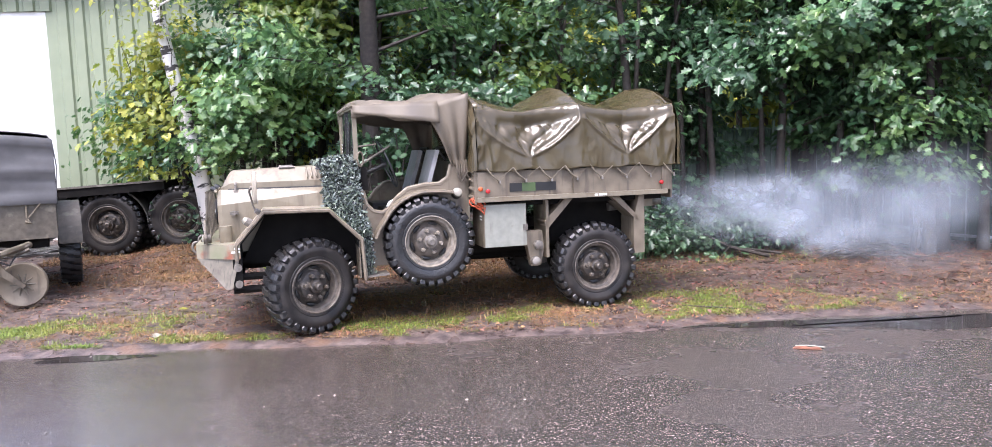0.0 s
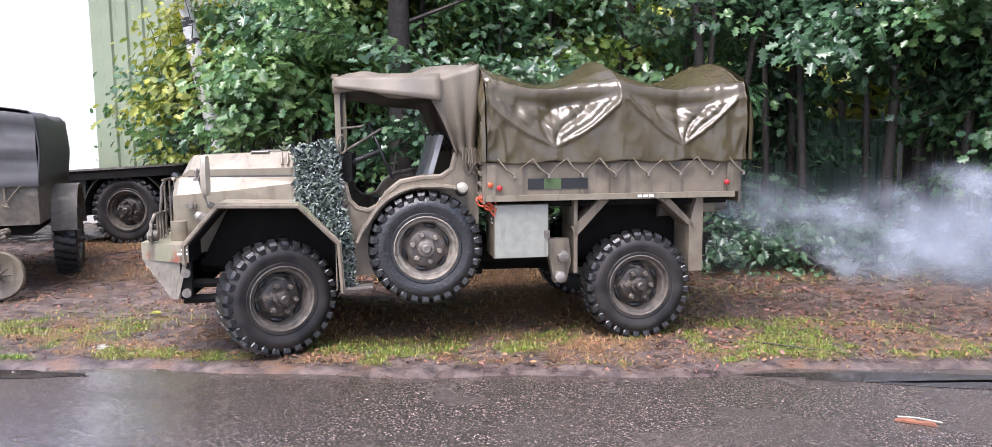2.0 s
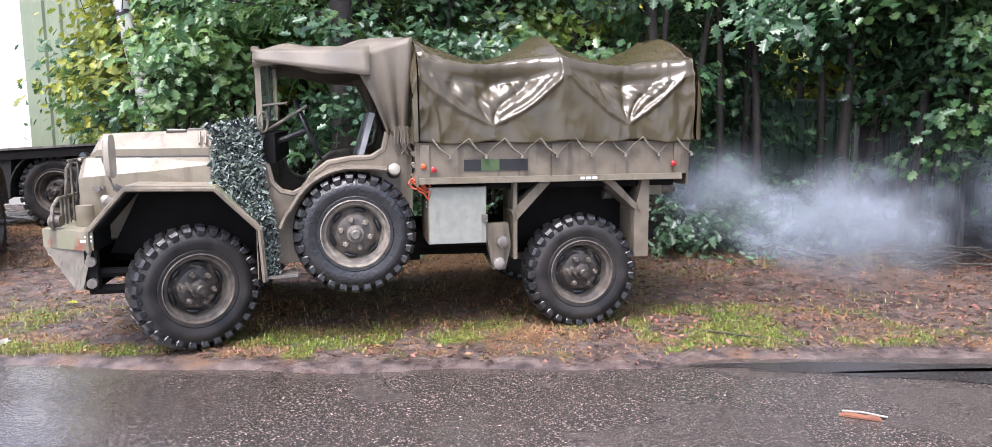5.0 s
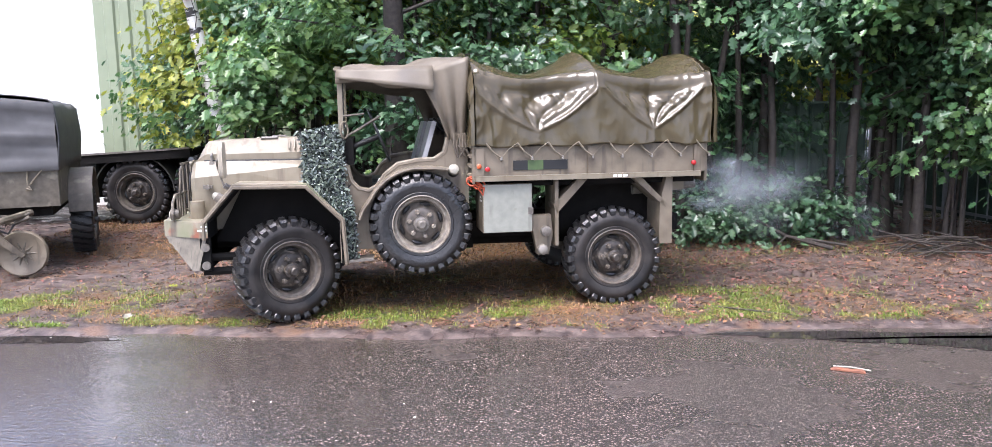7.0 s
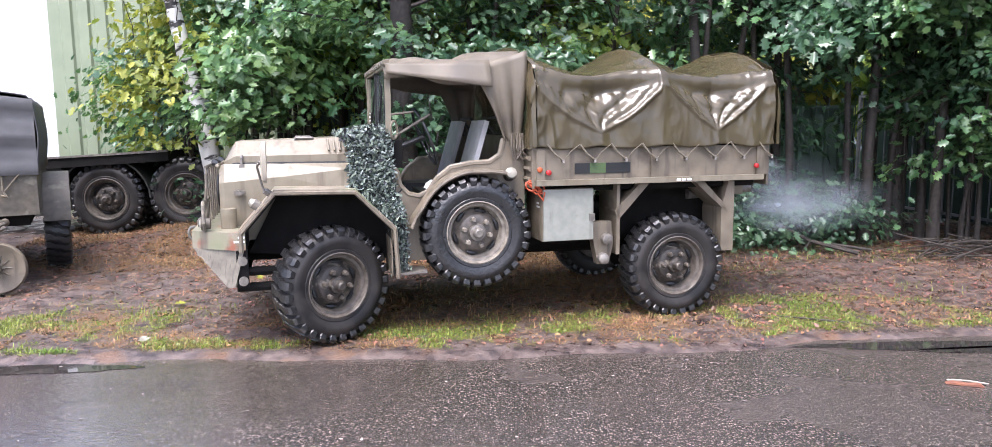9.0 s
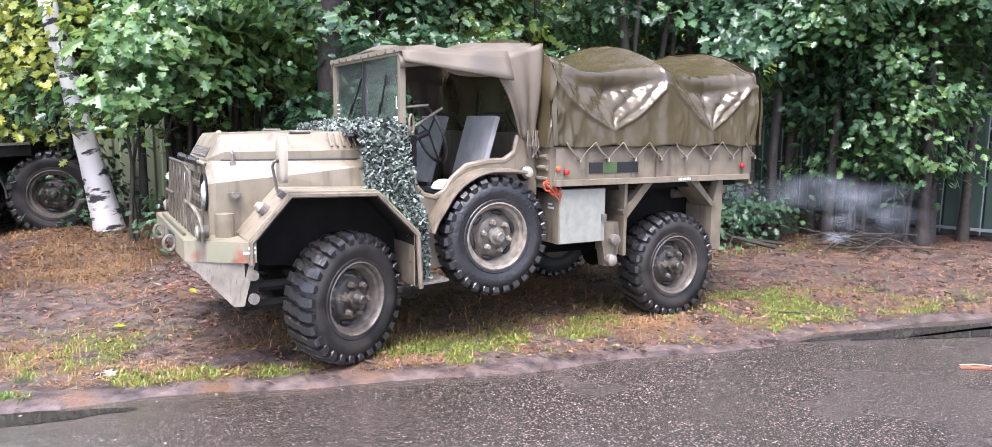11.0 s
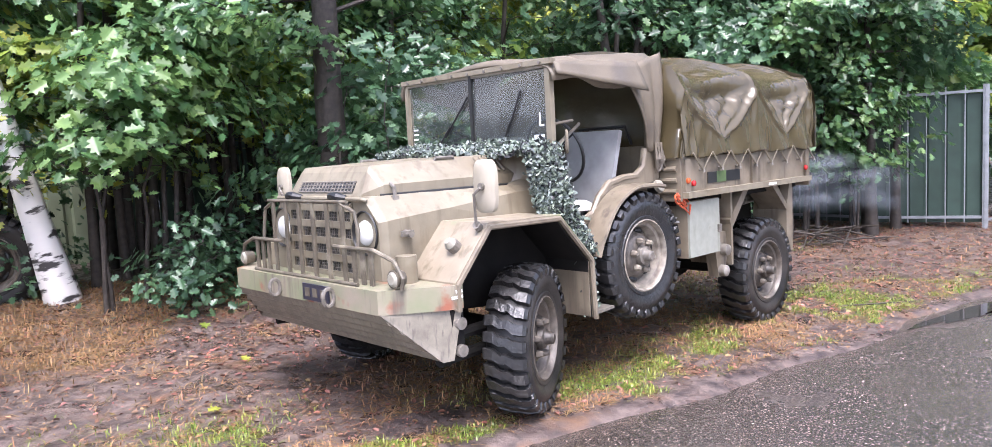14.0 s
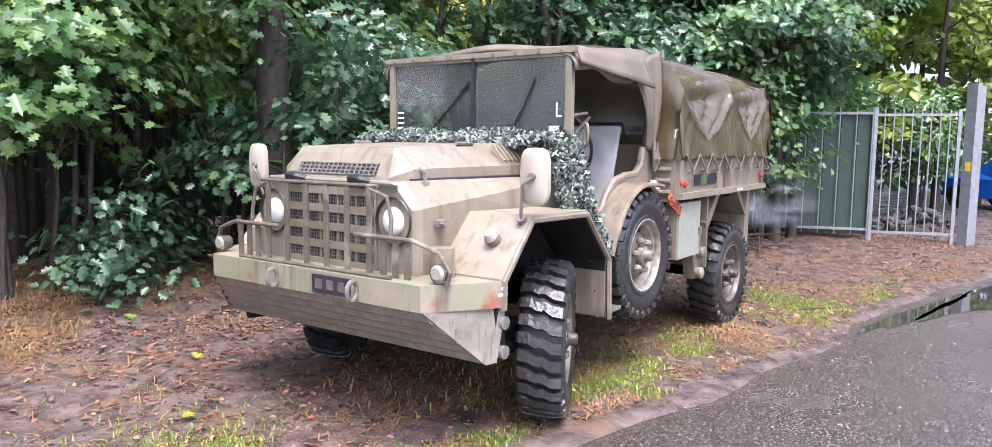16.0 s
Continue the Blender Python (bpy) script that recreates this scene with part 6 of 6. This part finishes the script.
def build_cover():
    rng = np.random.default_rng(41)
    def verge(x, y):
        return smooth_step(0.02, 0.14, y - road_edge(x) - 0.10 * patches(x, y, 0.5, 21)) * smooth_step(1.45, 0.5, y - road_edge(x) - 0.35 * np.sin(x))
    pts = strew(rng, 170000, -5.5, 5.4, 6.6, 8.5, lambda x, y: verge(x, y) * np.clip(3.6 * patchy(x, y, 4.2, 1.0) - 1.75, 0, 1) * smooth_step(5.0, 2.0, x))
    blades("grass", "short wet green grass along the road's edge", "grass", pts, rng, 0.022, 0.055, GRASS, 1.0)
    pts = strew(rng, 70000, -5.5, 6.4, 6.6, 8.5, lambda x, y: verge(x, y) * np.clip(2.4 * patchy(x, y, 3.6, 6.0) - 0.9, 0, 1) * (1 - 0.6 * smooth_step(0.3, 1.8, x)))
    blades("dead_grass", "yellowed grass blades among the green verge", "grass", pts, rng, 0.025, 0.06, STRAW, 1.5)
    pts = strew(rng, 16000, -4.5, 7.2, 7.3, 11.5, lambda x, y: np.clip(3.0 * patchy(x, y, 1.3, 2.2) - 1.7, 0, 1))
    blades("grass", "thin tufts of green grass on bare soil", "grass", pts, rng, 0.03, 0.08, GRASS, 0.7)
    pts = strew(rng, 190000, -7.0, 8.5, 7.4, 12.6, lambda x, y: np.clip(smooth_step(9.0, 10.4, y + 0.1 * x) * 1.0 + 0.95 * patchy(x, y, 1.5, 0.4) - 0.08, 0, 1) * np.clip(2.2 * patchy(x, y, 2.2, 3.0) - 0.35, 0, 1) * (1 - 0.92 * smooth_step(0.5, 2.0, x) * smooth_step(10.0, 9.0, x)) * (1 - 0.85 * smooth_step(-3.2, -4.2, x) * smooth_step(10.2, 9.4, y)))
    blades("dead_grass", "flattened straw-coloured dead grass", "grass", pts, rng, 0.04, 0.11, STRAW, 1.6)
    # fallen leaves
    for seed, n, size, m, keep in ((51, 46000, 0.040, LITTER, lambda x, y: np.clip(0.25 + 0.5 * patchy(x, y, 1.9, 0.9) * smooth_step(7.2, 7.8, y) + 0.5 * smooth_step(9.5, 10.5, y), 0, 1)),
                                   (53, 90000, 0.017, LITTER, lambda x, y: 0.35 + 0.65 * patchy(x, y, 1.4, 2.3)),
                                   (54, 26000, 0.016, STRAW, lambda x, y: np.clip(1.5 * patchy(x, y, 1.8, 4.1) - 0.35, 0, 1) * (1 - 0.8 * smooth_step(0.8, 2.2, x) * smooth_step(8.0, 8.8, y))),
                                   (52, 5200, 0.038, STRAW, lambda x, y: 0.6 - 0.45 * smooth_step(0.8, 2.2, x) * smooth_step(8.0, 8.8, y))):
        rg = np.random.default_rng(seed)
        p = strew(rg, n, -7, 9, 6.85, 13.0, lambda x, y: keep(x, y) * smooth_step(-0.04, 0.08, y - road_edge(x)) * (1 - 0.7 * smooth_step(-2.6, -4.0, x) * smooth_step(10.0, 9.0, y)), 0.008)
        p[:, 2] += 0.01 * rg.random(len(p))
        v, ft, k, c = leaf_mesh(p, rg.normal(0, 0.28, (len(p), 3)) + np.array([0, 0, 1.0]), size * rg.uniform(0.5, 1.4, len(p)), rg, False)
        tagged(new("fallen_leaves", mesh_from(v, ft, k, c, "fallen_leaves", m)), "brown and orange fallen leaves on the soil" if size > 0.03 else "small brown leaf scraps trodden into damp soil", "leaves", kind="stuff")
    # grit and leaf scraps on the road
    rg = np.random.default_rng(61)
    n = 2600
    x, y = rg.uniform(-7, 8, n), rg.uniform(1.0, 7.3, n)
    k = y < road_edge(x) - 0.02
    p = np.stack([x[k], y[k], np.full(k.sum(), 0.004)], 1)
    v, ft, kk, c = leaf_mesh(p, rg.normal(0, 0.3, (len(p), 3)) + np.array([0, 0, 1.0]), 0.009 + 0.02 * rg.random(len(p)) ** 6, rg, False)
    tagged(new("road_grit", mesh_from(v, ft, kk, c, "road_grit", mat("pale_grit", (0.22, 0.19, 0.16), (0.12, 0.10, 0.08), 3, 0.5, 0.6, bump=0, island=0.6))), "pale grit and leaf scraps on wet asphalt", "grit", kind="stuff")
    # single leaves that stand out
    for x, y, s, m, name in ((-3.30, 7.08, 0.12, CREAM, "pale"), (-3.28, 10.5, 0.14, LEAF_YELLOW, "yellow"), (-3.5, 8.12, 0.10, LEAF_YELLOW, "yellow"), (-3.1, 9.3, 0.11, LEAF_YELLOW, "yellow")):
        p = np.array([[x, y, h(x, y) + 0.03]])
        v, ft, kk, c = leaf_mesh(p, np.array([[0.1, -0.25, 1.0]]), np.array([s]), rg, True)
        tagged(new("fallen_leaf", mesh_from(v, ft, kk, c, "fallen_leaf", m)), name + " lobed oak leaf lying on the soil", "leaf")
    rust = thing("orange_scrap", "crushed orange and pale scrap lying on the road", "scrap", pose(2.55, 6.08, 0.004, 0, 0, -20) @ Matrix.Diagonal((0.75, 0.75, 0.75, 1)))
    bm = B()
    prism(bm, [(-0.16, 0.0), (-0.10, 0.018), (0.02, 0.012), (0.10, 0.022), (0.13, 0.0)], -0.035, 0.03)
    part("wrapper", bm, mat("faded_orange_paper", (0.24, 0.095, 0.05), (0.17, 0.07, 0.045), 20, 0.5, 0.6), rust)
    bm = B()
    tube(bm, [(-0.14, 0.05, 0.012), (0.0, 0.055, 0.02), (0.17, 0.04, 0.014)], 0.008, 6)
    part("stick", bm, CREAM, rust)
    twig = thing("fallen_branch", "bare fallen branch lying under the oaks", "branch", pose(3.3, 10.6, h(3.3, 10.6)))
    bm = B()
    tube(bm, [(-0.5, 0.3, 0.42), (0.0, 0.0, 0.15), (0.5, -0.2, 0.03)], [0.012, 0.022, 0.03], 7)
    tube(bm, [(-0.2, 0.5, 0.1), (0.2, 0.0, 0.12), (0.7, -0.1, 0.05)], [0.01, 0.018, 0.02], 7)
    tube(bm, [(0.0, 0.0, 0.15), (-0.2, -0.25, 0.04)], [0.016, 0.006], 6)
    part("stem", bm, BARK, twig)
    pile = thing("brush_pile", "low heap of dead sticks and leaves by the fence", "brush", pose(5.0, 10.35, h(5.0, 10.35)))
    rp = random.Random(19)
    for k in range(22):
        a, ln = rp.uniform(0, math.pi), rp.uniform(0.3, 0.75)
        cx, cy, cz = rp.gauss(0, 0.28), rp.gauss(0, 0.18), rp.uniform(0.02, 0.2)
        d = Vector((math.cos(a) * ln, math.sin(a) * ln * 0.6, rp.uniform(-0.12, 0.12)))
        c = Vector((cx, cy, cz))
        lift = max(0.0, 0.015 - min((c - d).z, (c + d).z))
        bm = B()
        tube(bm, [c - d + Vector((0, 0, lift)), c + Vector((0.03, 0.02, lift + 0.02)), c + d + Vector((0, 0, lift))], [0.010, 0.014, 0.006], 6)
        part("stick", bm, BARK, pile)
    stick = thing("fallen_twig", "thin bare twig lying on the grass verge", "twig", pose(2.25, 7.55, h(2.25, 7.55) + 0.012))
    bm = B()
    tube(bm, [(-0.35, 0.16, 0.01), (0.0, 0.0, 0.012), (0.32, -0.13, 0.008)], [0.006, 0.009, 0.004], 6)
    part("stem", bm, BARK, stick)


def puddle(cx, cy, rx, ry, seed, label):
    rng = random.Random(seed)
    bm = B()
    n = 40
    ph = [rng.uniform(0, 6.28) for _ in range(4)]
    vs = []
    for k in range(n):
        a = 2 * math.pi * k / n
        r = 1 + 0.16 * math.sin(3 * a + ph[0]) + 0.10 * math.sin(5 * a + ph[1]) + 0.05 * math.sin(9 * a + ph[2])
        vs.append(bm.verts.new((rx * r * math.cos(a), ry * r * math.sin(a), 0)))
    bm.faces.new(vs)
    ob = part("puddle", bm, WATER)
    ob.matrix_basis = pose(cx, cy, 0.0045, 0, 0, 3)
    tagged(ob, label, "puddle", kind="structure")


def beyond_gate():
    heap = thing("rubble_heap", "heap of broken grey stones behind the gate", "rubble", pose(10.2, 10.0, h(10.2, 10.0)))
    rng = random.Random(3)
    for k in range(70):
        a, r = rng.uniform(0, 6.28), rng.random() ** 0.6 * 1.2
        s = rng.uniform(0.05, 0.11)
        bm = B()
        bmesh.ops.create_icosphere(bm, subdivisions=1, radius=s)
        for v in bm.verts:
            v.co *= rng.uniform(0.7, 1.2)
        o = part("stone", bm, STONE, heap)
        o.matrix_basis = pose(r * math.cos(a), 0.7 * r * math.sin(a), max(0.03, 0.38 * (1.1 - r)), rng.uniform(0, 90), rng.uniform(0, 90), 0)
    car = thing("blue_car", "bright blue car parked beyond the gate", "car", pose(16.2, 9.9, h(16.2, 9.9), 0, 0, 75))
    bm = B()
    loft(bm, [[(x, y, z) for y, z in ((-0.8, 0.3), (0.8, 0.3), (0.82, 0.75), (0.62, t), (-0.62, t), (-0.82, 0.75))] for x, t in ((-2.0, 0.8), (-1.6, 1.35), (0.4, 1.42), (1.1, 0.95), (2.0, 0.8))])
    part("body", bm, mat("blue_car_paint", (0.01, 0.10, 0.42), rough=0.25, coat=0.5), car, bevel=0.05)
    for x in (-1.3, 1.3):
        for y in (-0.84, 0.68):
            bm = B()
            tube(bm, [(x, y, 0.31), (x, y + 0.16, 0.31)], 0.31, 20)
            part("wheel", bm, RUBBER, car)
    bm = B()
    box(bm, -1.4, 0.5, -0.78, 0.78, 0.92, 1.24)
    part("window", bm, BLACK, car, bevel=0.05)


build_cover()
puddle(3.1, 6.98, 1.35, 0.10, 1, "dark water lying along the broken road edge")
puddle(4.6, 6.86, 1.6, 0.24, 2, "shallow puddle at the road edge")
puddle(-3.6, 6.45, 0.5, 0.10, 4, "thin puddle at the road edge")
beyond_gate()


# ---- exhaust smoke ----
def smoke_material(strength):
    m = bpy.data.materials.new("exhaust_smoke")
    m.use_nodes = True
    nt = m.node_tree
    nt.nodes.clear()
    n, link = nt.nodes.new, nt.links.new
    coord = n("ShaderNodeTexCoord")
    far = n("ShaderNodeVectorMath")
    far.operation = "LENGTH"
    link(coord.outputs["Object"], far.inputs[0])
    tex = n("ShaderNodeTexNoise")
    tex.inputs["Scale"].default_value, tex.inputs["Detail"].default_value, tex.inputs["Distortion"].default_value = 1.25, 4.5, 0.7
    info = n("ShaderNodeObjectInfo")
    shift = n("ShaderNodeVectorMath")
    shift.operation = "ADD"
    spread = n("ShaderNodeMath")
    spread.operation = "MULTIPLY"
    spread.inputs[1].default_value = 37.0
    link(info.outputs["Random"], spread.inputs[0])
    link(coord.outputs["Object"], shift.inputs[0])
    link(spread.outputs[0], shift.inputs[1])
    link(shift.outputs[0], tex.inputs["Vector"])
    fall = n("ShaderNodeMapRange")
    fall.interpolation_type = "SMOOTHSTEP"
    fall.inputs["From Min"].default_value, fall.inputs["From Max"].default_value = 1.0, 0.05
    fall.inputs["To Min"].default_value, fall.inputs["To Max"].default_value = 0.0, 1.0
    link(far.outputs["Value"], fall.inputs["Value"])
    thin = n("ShaderNodeMapRange")
    thin.inputs["From Min"].default_value, thin.inputs["From Max"].default_value = 0.33, 0.74
    link(tex.outputs["Fac"], thin.inputs["Value"])
    mul = n("ShaderNodeMath")
    mul.operation = "MULTIPLY"
    link(fall.outputs[0], mul.inputs[0])
    link(thin.outputs[0], mul.inputs[1])
    weak = n("ShaderNodeMath")
    weak.operation = "MULTIPLY"
    weak.inputs[1].default_value = strength
    link(mul.outputs[0], weak.inputs[0])
    dif, tra, clear = n("ShaderNodeBsdfDiffuse"), n("ShaderNodeBsdfTranslucent"), n("ShaderNodeBsdfTransparent")
    for b in (dif, tra):
        b.inputs["Color"].default_value = (0.43, 0.475, 0.53, 1)
    both, mix = n("ShaderNodeMixShader"), n("ShaderNodeMixShader")
    link(dif.outputs[0], both.inputs[1])
    link(tra.outputs[0], both.inputs[2])
    link(weak.outputs[0], mix.inputs["Fac"])
    link(clear.outputs[0], mix.inputs[1])
    link(both.outputs[0], mix.inputs[2])
    out = n("ShaderNodeOutputMaterial")
    link(mix.outputs[0], out.inputs["Surface"])
    return m


SMOKE = thing("exhaust_smoke", "pale blue-grey exhaust smoke drifting behind the truck", "smoke")
PUFFS = []


def build_smoke():
    """Thin curled veils of unit size; each one drifts from the pipe, spreads and fades into the woods."""
    rng = random.Random(15)
    thin, thick = smoke_material(0.38), smoke_material(0.8)
    shapes = []
    for k in range(8):
        verts = []
        n = 15
        c, s = math.cos(radians(-37)), math.sin(radians(-37))
        for j in range(n):
            for i in range(n):
                x, z = -1 + 2 * i / (n - 1), -1 + 2 * j / (n - 1)
                y = 0.10 * math.sin(1.6 * x + k) * math.cos(1.5 * z + 2 * k) + 0.03 * math.sin(3 * x - 2 * z + k)
                verts.append((c * x - s * y, s * x + c * y, z))
        faces = fill_grid(n, n)
        me = bpy.data.meshes.new("smoke_wisp")
        me.from_pydata(verts, [], faces)
        me.polygons.foreach_set("use_smooth", [True] * len(me.polygons))
        me.materials.append(thin if k < 4 else thick)
        shapes.append(me)
    births = []
    t = -2.6
    while t < 15.5:
        rate = 26.0 if t < 3.4 else 24.0 if t < 4.8 else 12.0 if t < 8.8 else 5.0 if t < 10.8 else 9.0 if t < 12.0 else 6.0
        births.append(t)
        t += 1.0 / rate
    for k, born in enumerate(births):
        small = k % 5 in (0, 2) and born < 9.5
        ob = new("smoke_wisp", shapes[k % 4 + (4 if small else 0)])
        ob.parent = SMOKE
        size = rng.uniform(0.30, 0.70) if born < 4.4 else rng.uniform(0.24, 0.44) if born < 9.5 else rng.uniform(0.18, 0.34)
        if small:
            size *= 0.42
        long = rng.uniform(1.0, 1.5) if born < 6 else rng.uniform(1.5, 2.4)
        ob.scale = (size * long, size, size * rng.uniform(0.7, 1.0) * (1.0 if born < 6 else 0.75))
        ob.visible_shadow = False
        PUFFS.append((ob, size, born, rng.uniform(-1, 1), rng.uniform(-1, 1), rng.uniform(-1, 1), rng.uniform(0, 360)))


build_smoke()


def motions():
    pipe = Vector((1.70, 8.30, 1.12))
    rest = Vector((0.75, 8.72, 1.72))
    for ob, size, born, a, b, c, turn in PUFFS:
        calm = 4.2 < born < 8.8
        linger = 2.1 if born < 1.2 else 1.5 if born < 3.6 else 1.5 if born < 4.2 else 0.55 if calm else 1.5 if born < 11.0 else 0.8
        pace, sink, gone = (0.42, 0.22, 2.2) if calm else (1.0, 0.30 if born < 0.3 else 0.46, 1.8 if 2.6 < born < 4.3 else 0.9) if born < 9.5 else (0.8, 0.16, 1.2)

        pace *= (0.55 if 2.9 < born < 4.4 else 1.0) * (0.62 if size < 0.3 and born < 9.5 else 1.0)

        def at(age):
            run = pace * (1.3 * (1 - math.exp(-age / 0.9)) + 0.85 * age)
            run += (0.35 if calm else 0.9) * size * (1 - math.exp(-age / 0.18))
            wide = 0.06 + 0.46 * (1 - math.exp(-age / 1.3))
            return pipe + Vector((run * (1 + 0.12 * a), 0.10 * run + wide * b, -sink * (1 - math.exp(-age / 0.9)) + wide * 0.95 * c + 0.03 * max(0, age - 1.6) ** 1.5)) + Vector((0.1, 1.0, -0.05)) * (gone * max(0.0, age - linger) ** 1.5)
        rows = []

        def row(t, p, spin):
            rows.append((t, pose(p.x, p.y, p.z, 0, 0, turn % 16 - 8 + spin * 0.3)))
        if born > 0:
            row(0.0, rest, 0)
            if born > 0.35:
                row(born - 0.2, rest, 0)
            row(born, pipe - Vector((0.25, 0, 0)), 0)
        else:
            row(0.0, at(-born), -2 * born)
        for age in (0.3, 0.8, 1.5, 2.4, 3.6, 5.2, 7.5, 11, 16, 19):
            t = born + age
            if 0.1 < t < 15.9:
                row(t, at(age), 2 * age)
        row(16.0, at(16.0 - born), 2 * (16.0 - born))
        walk(ob, rows)


motions()
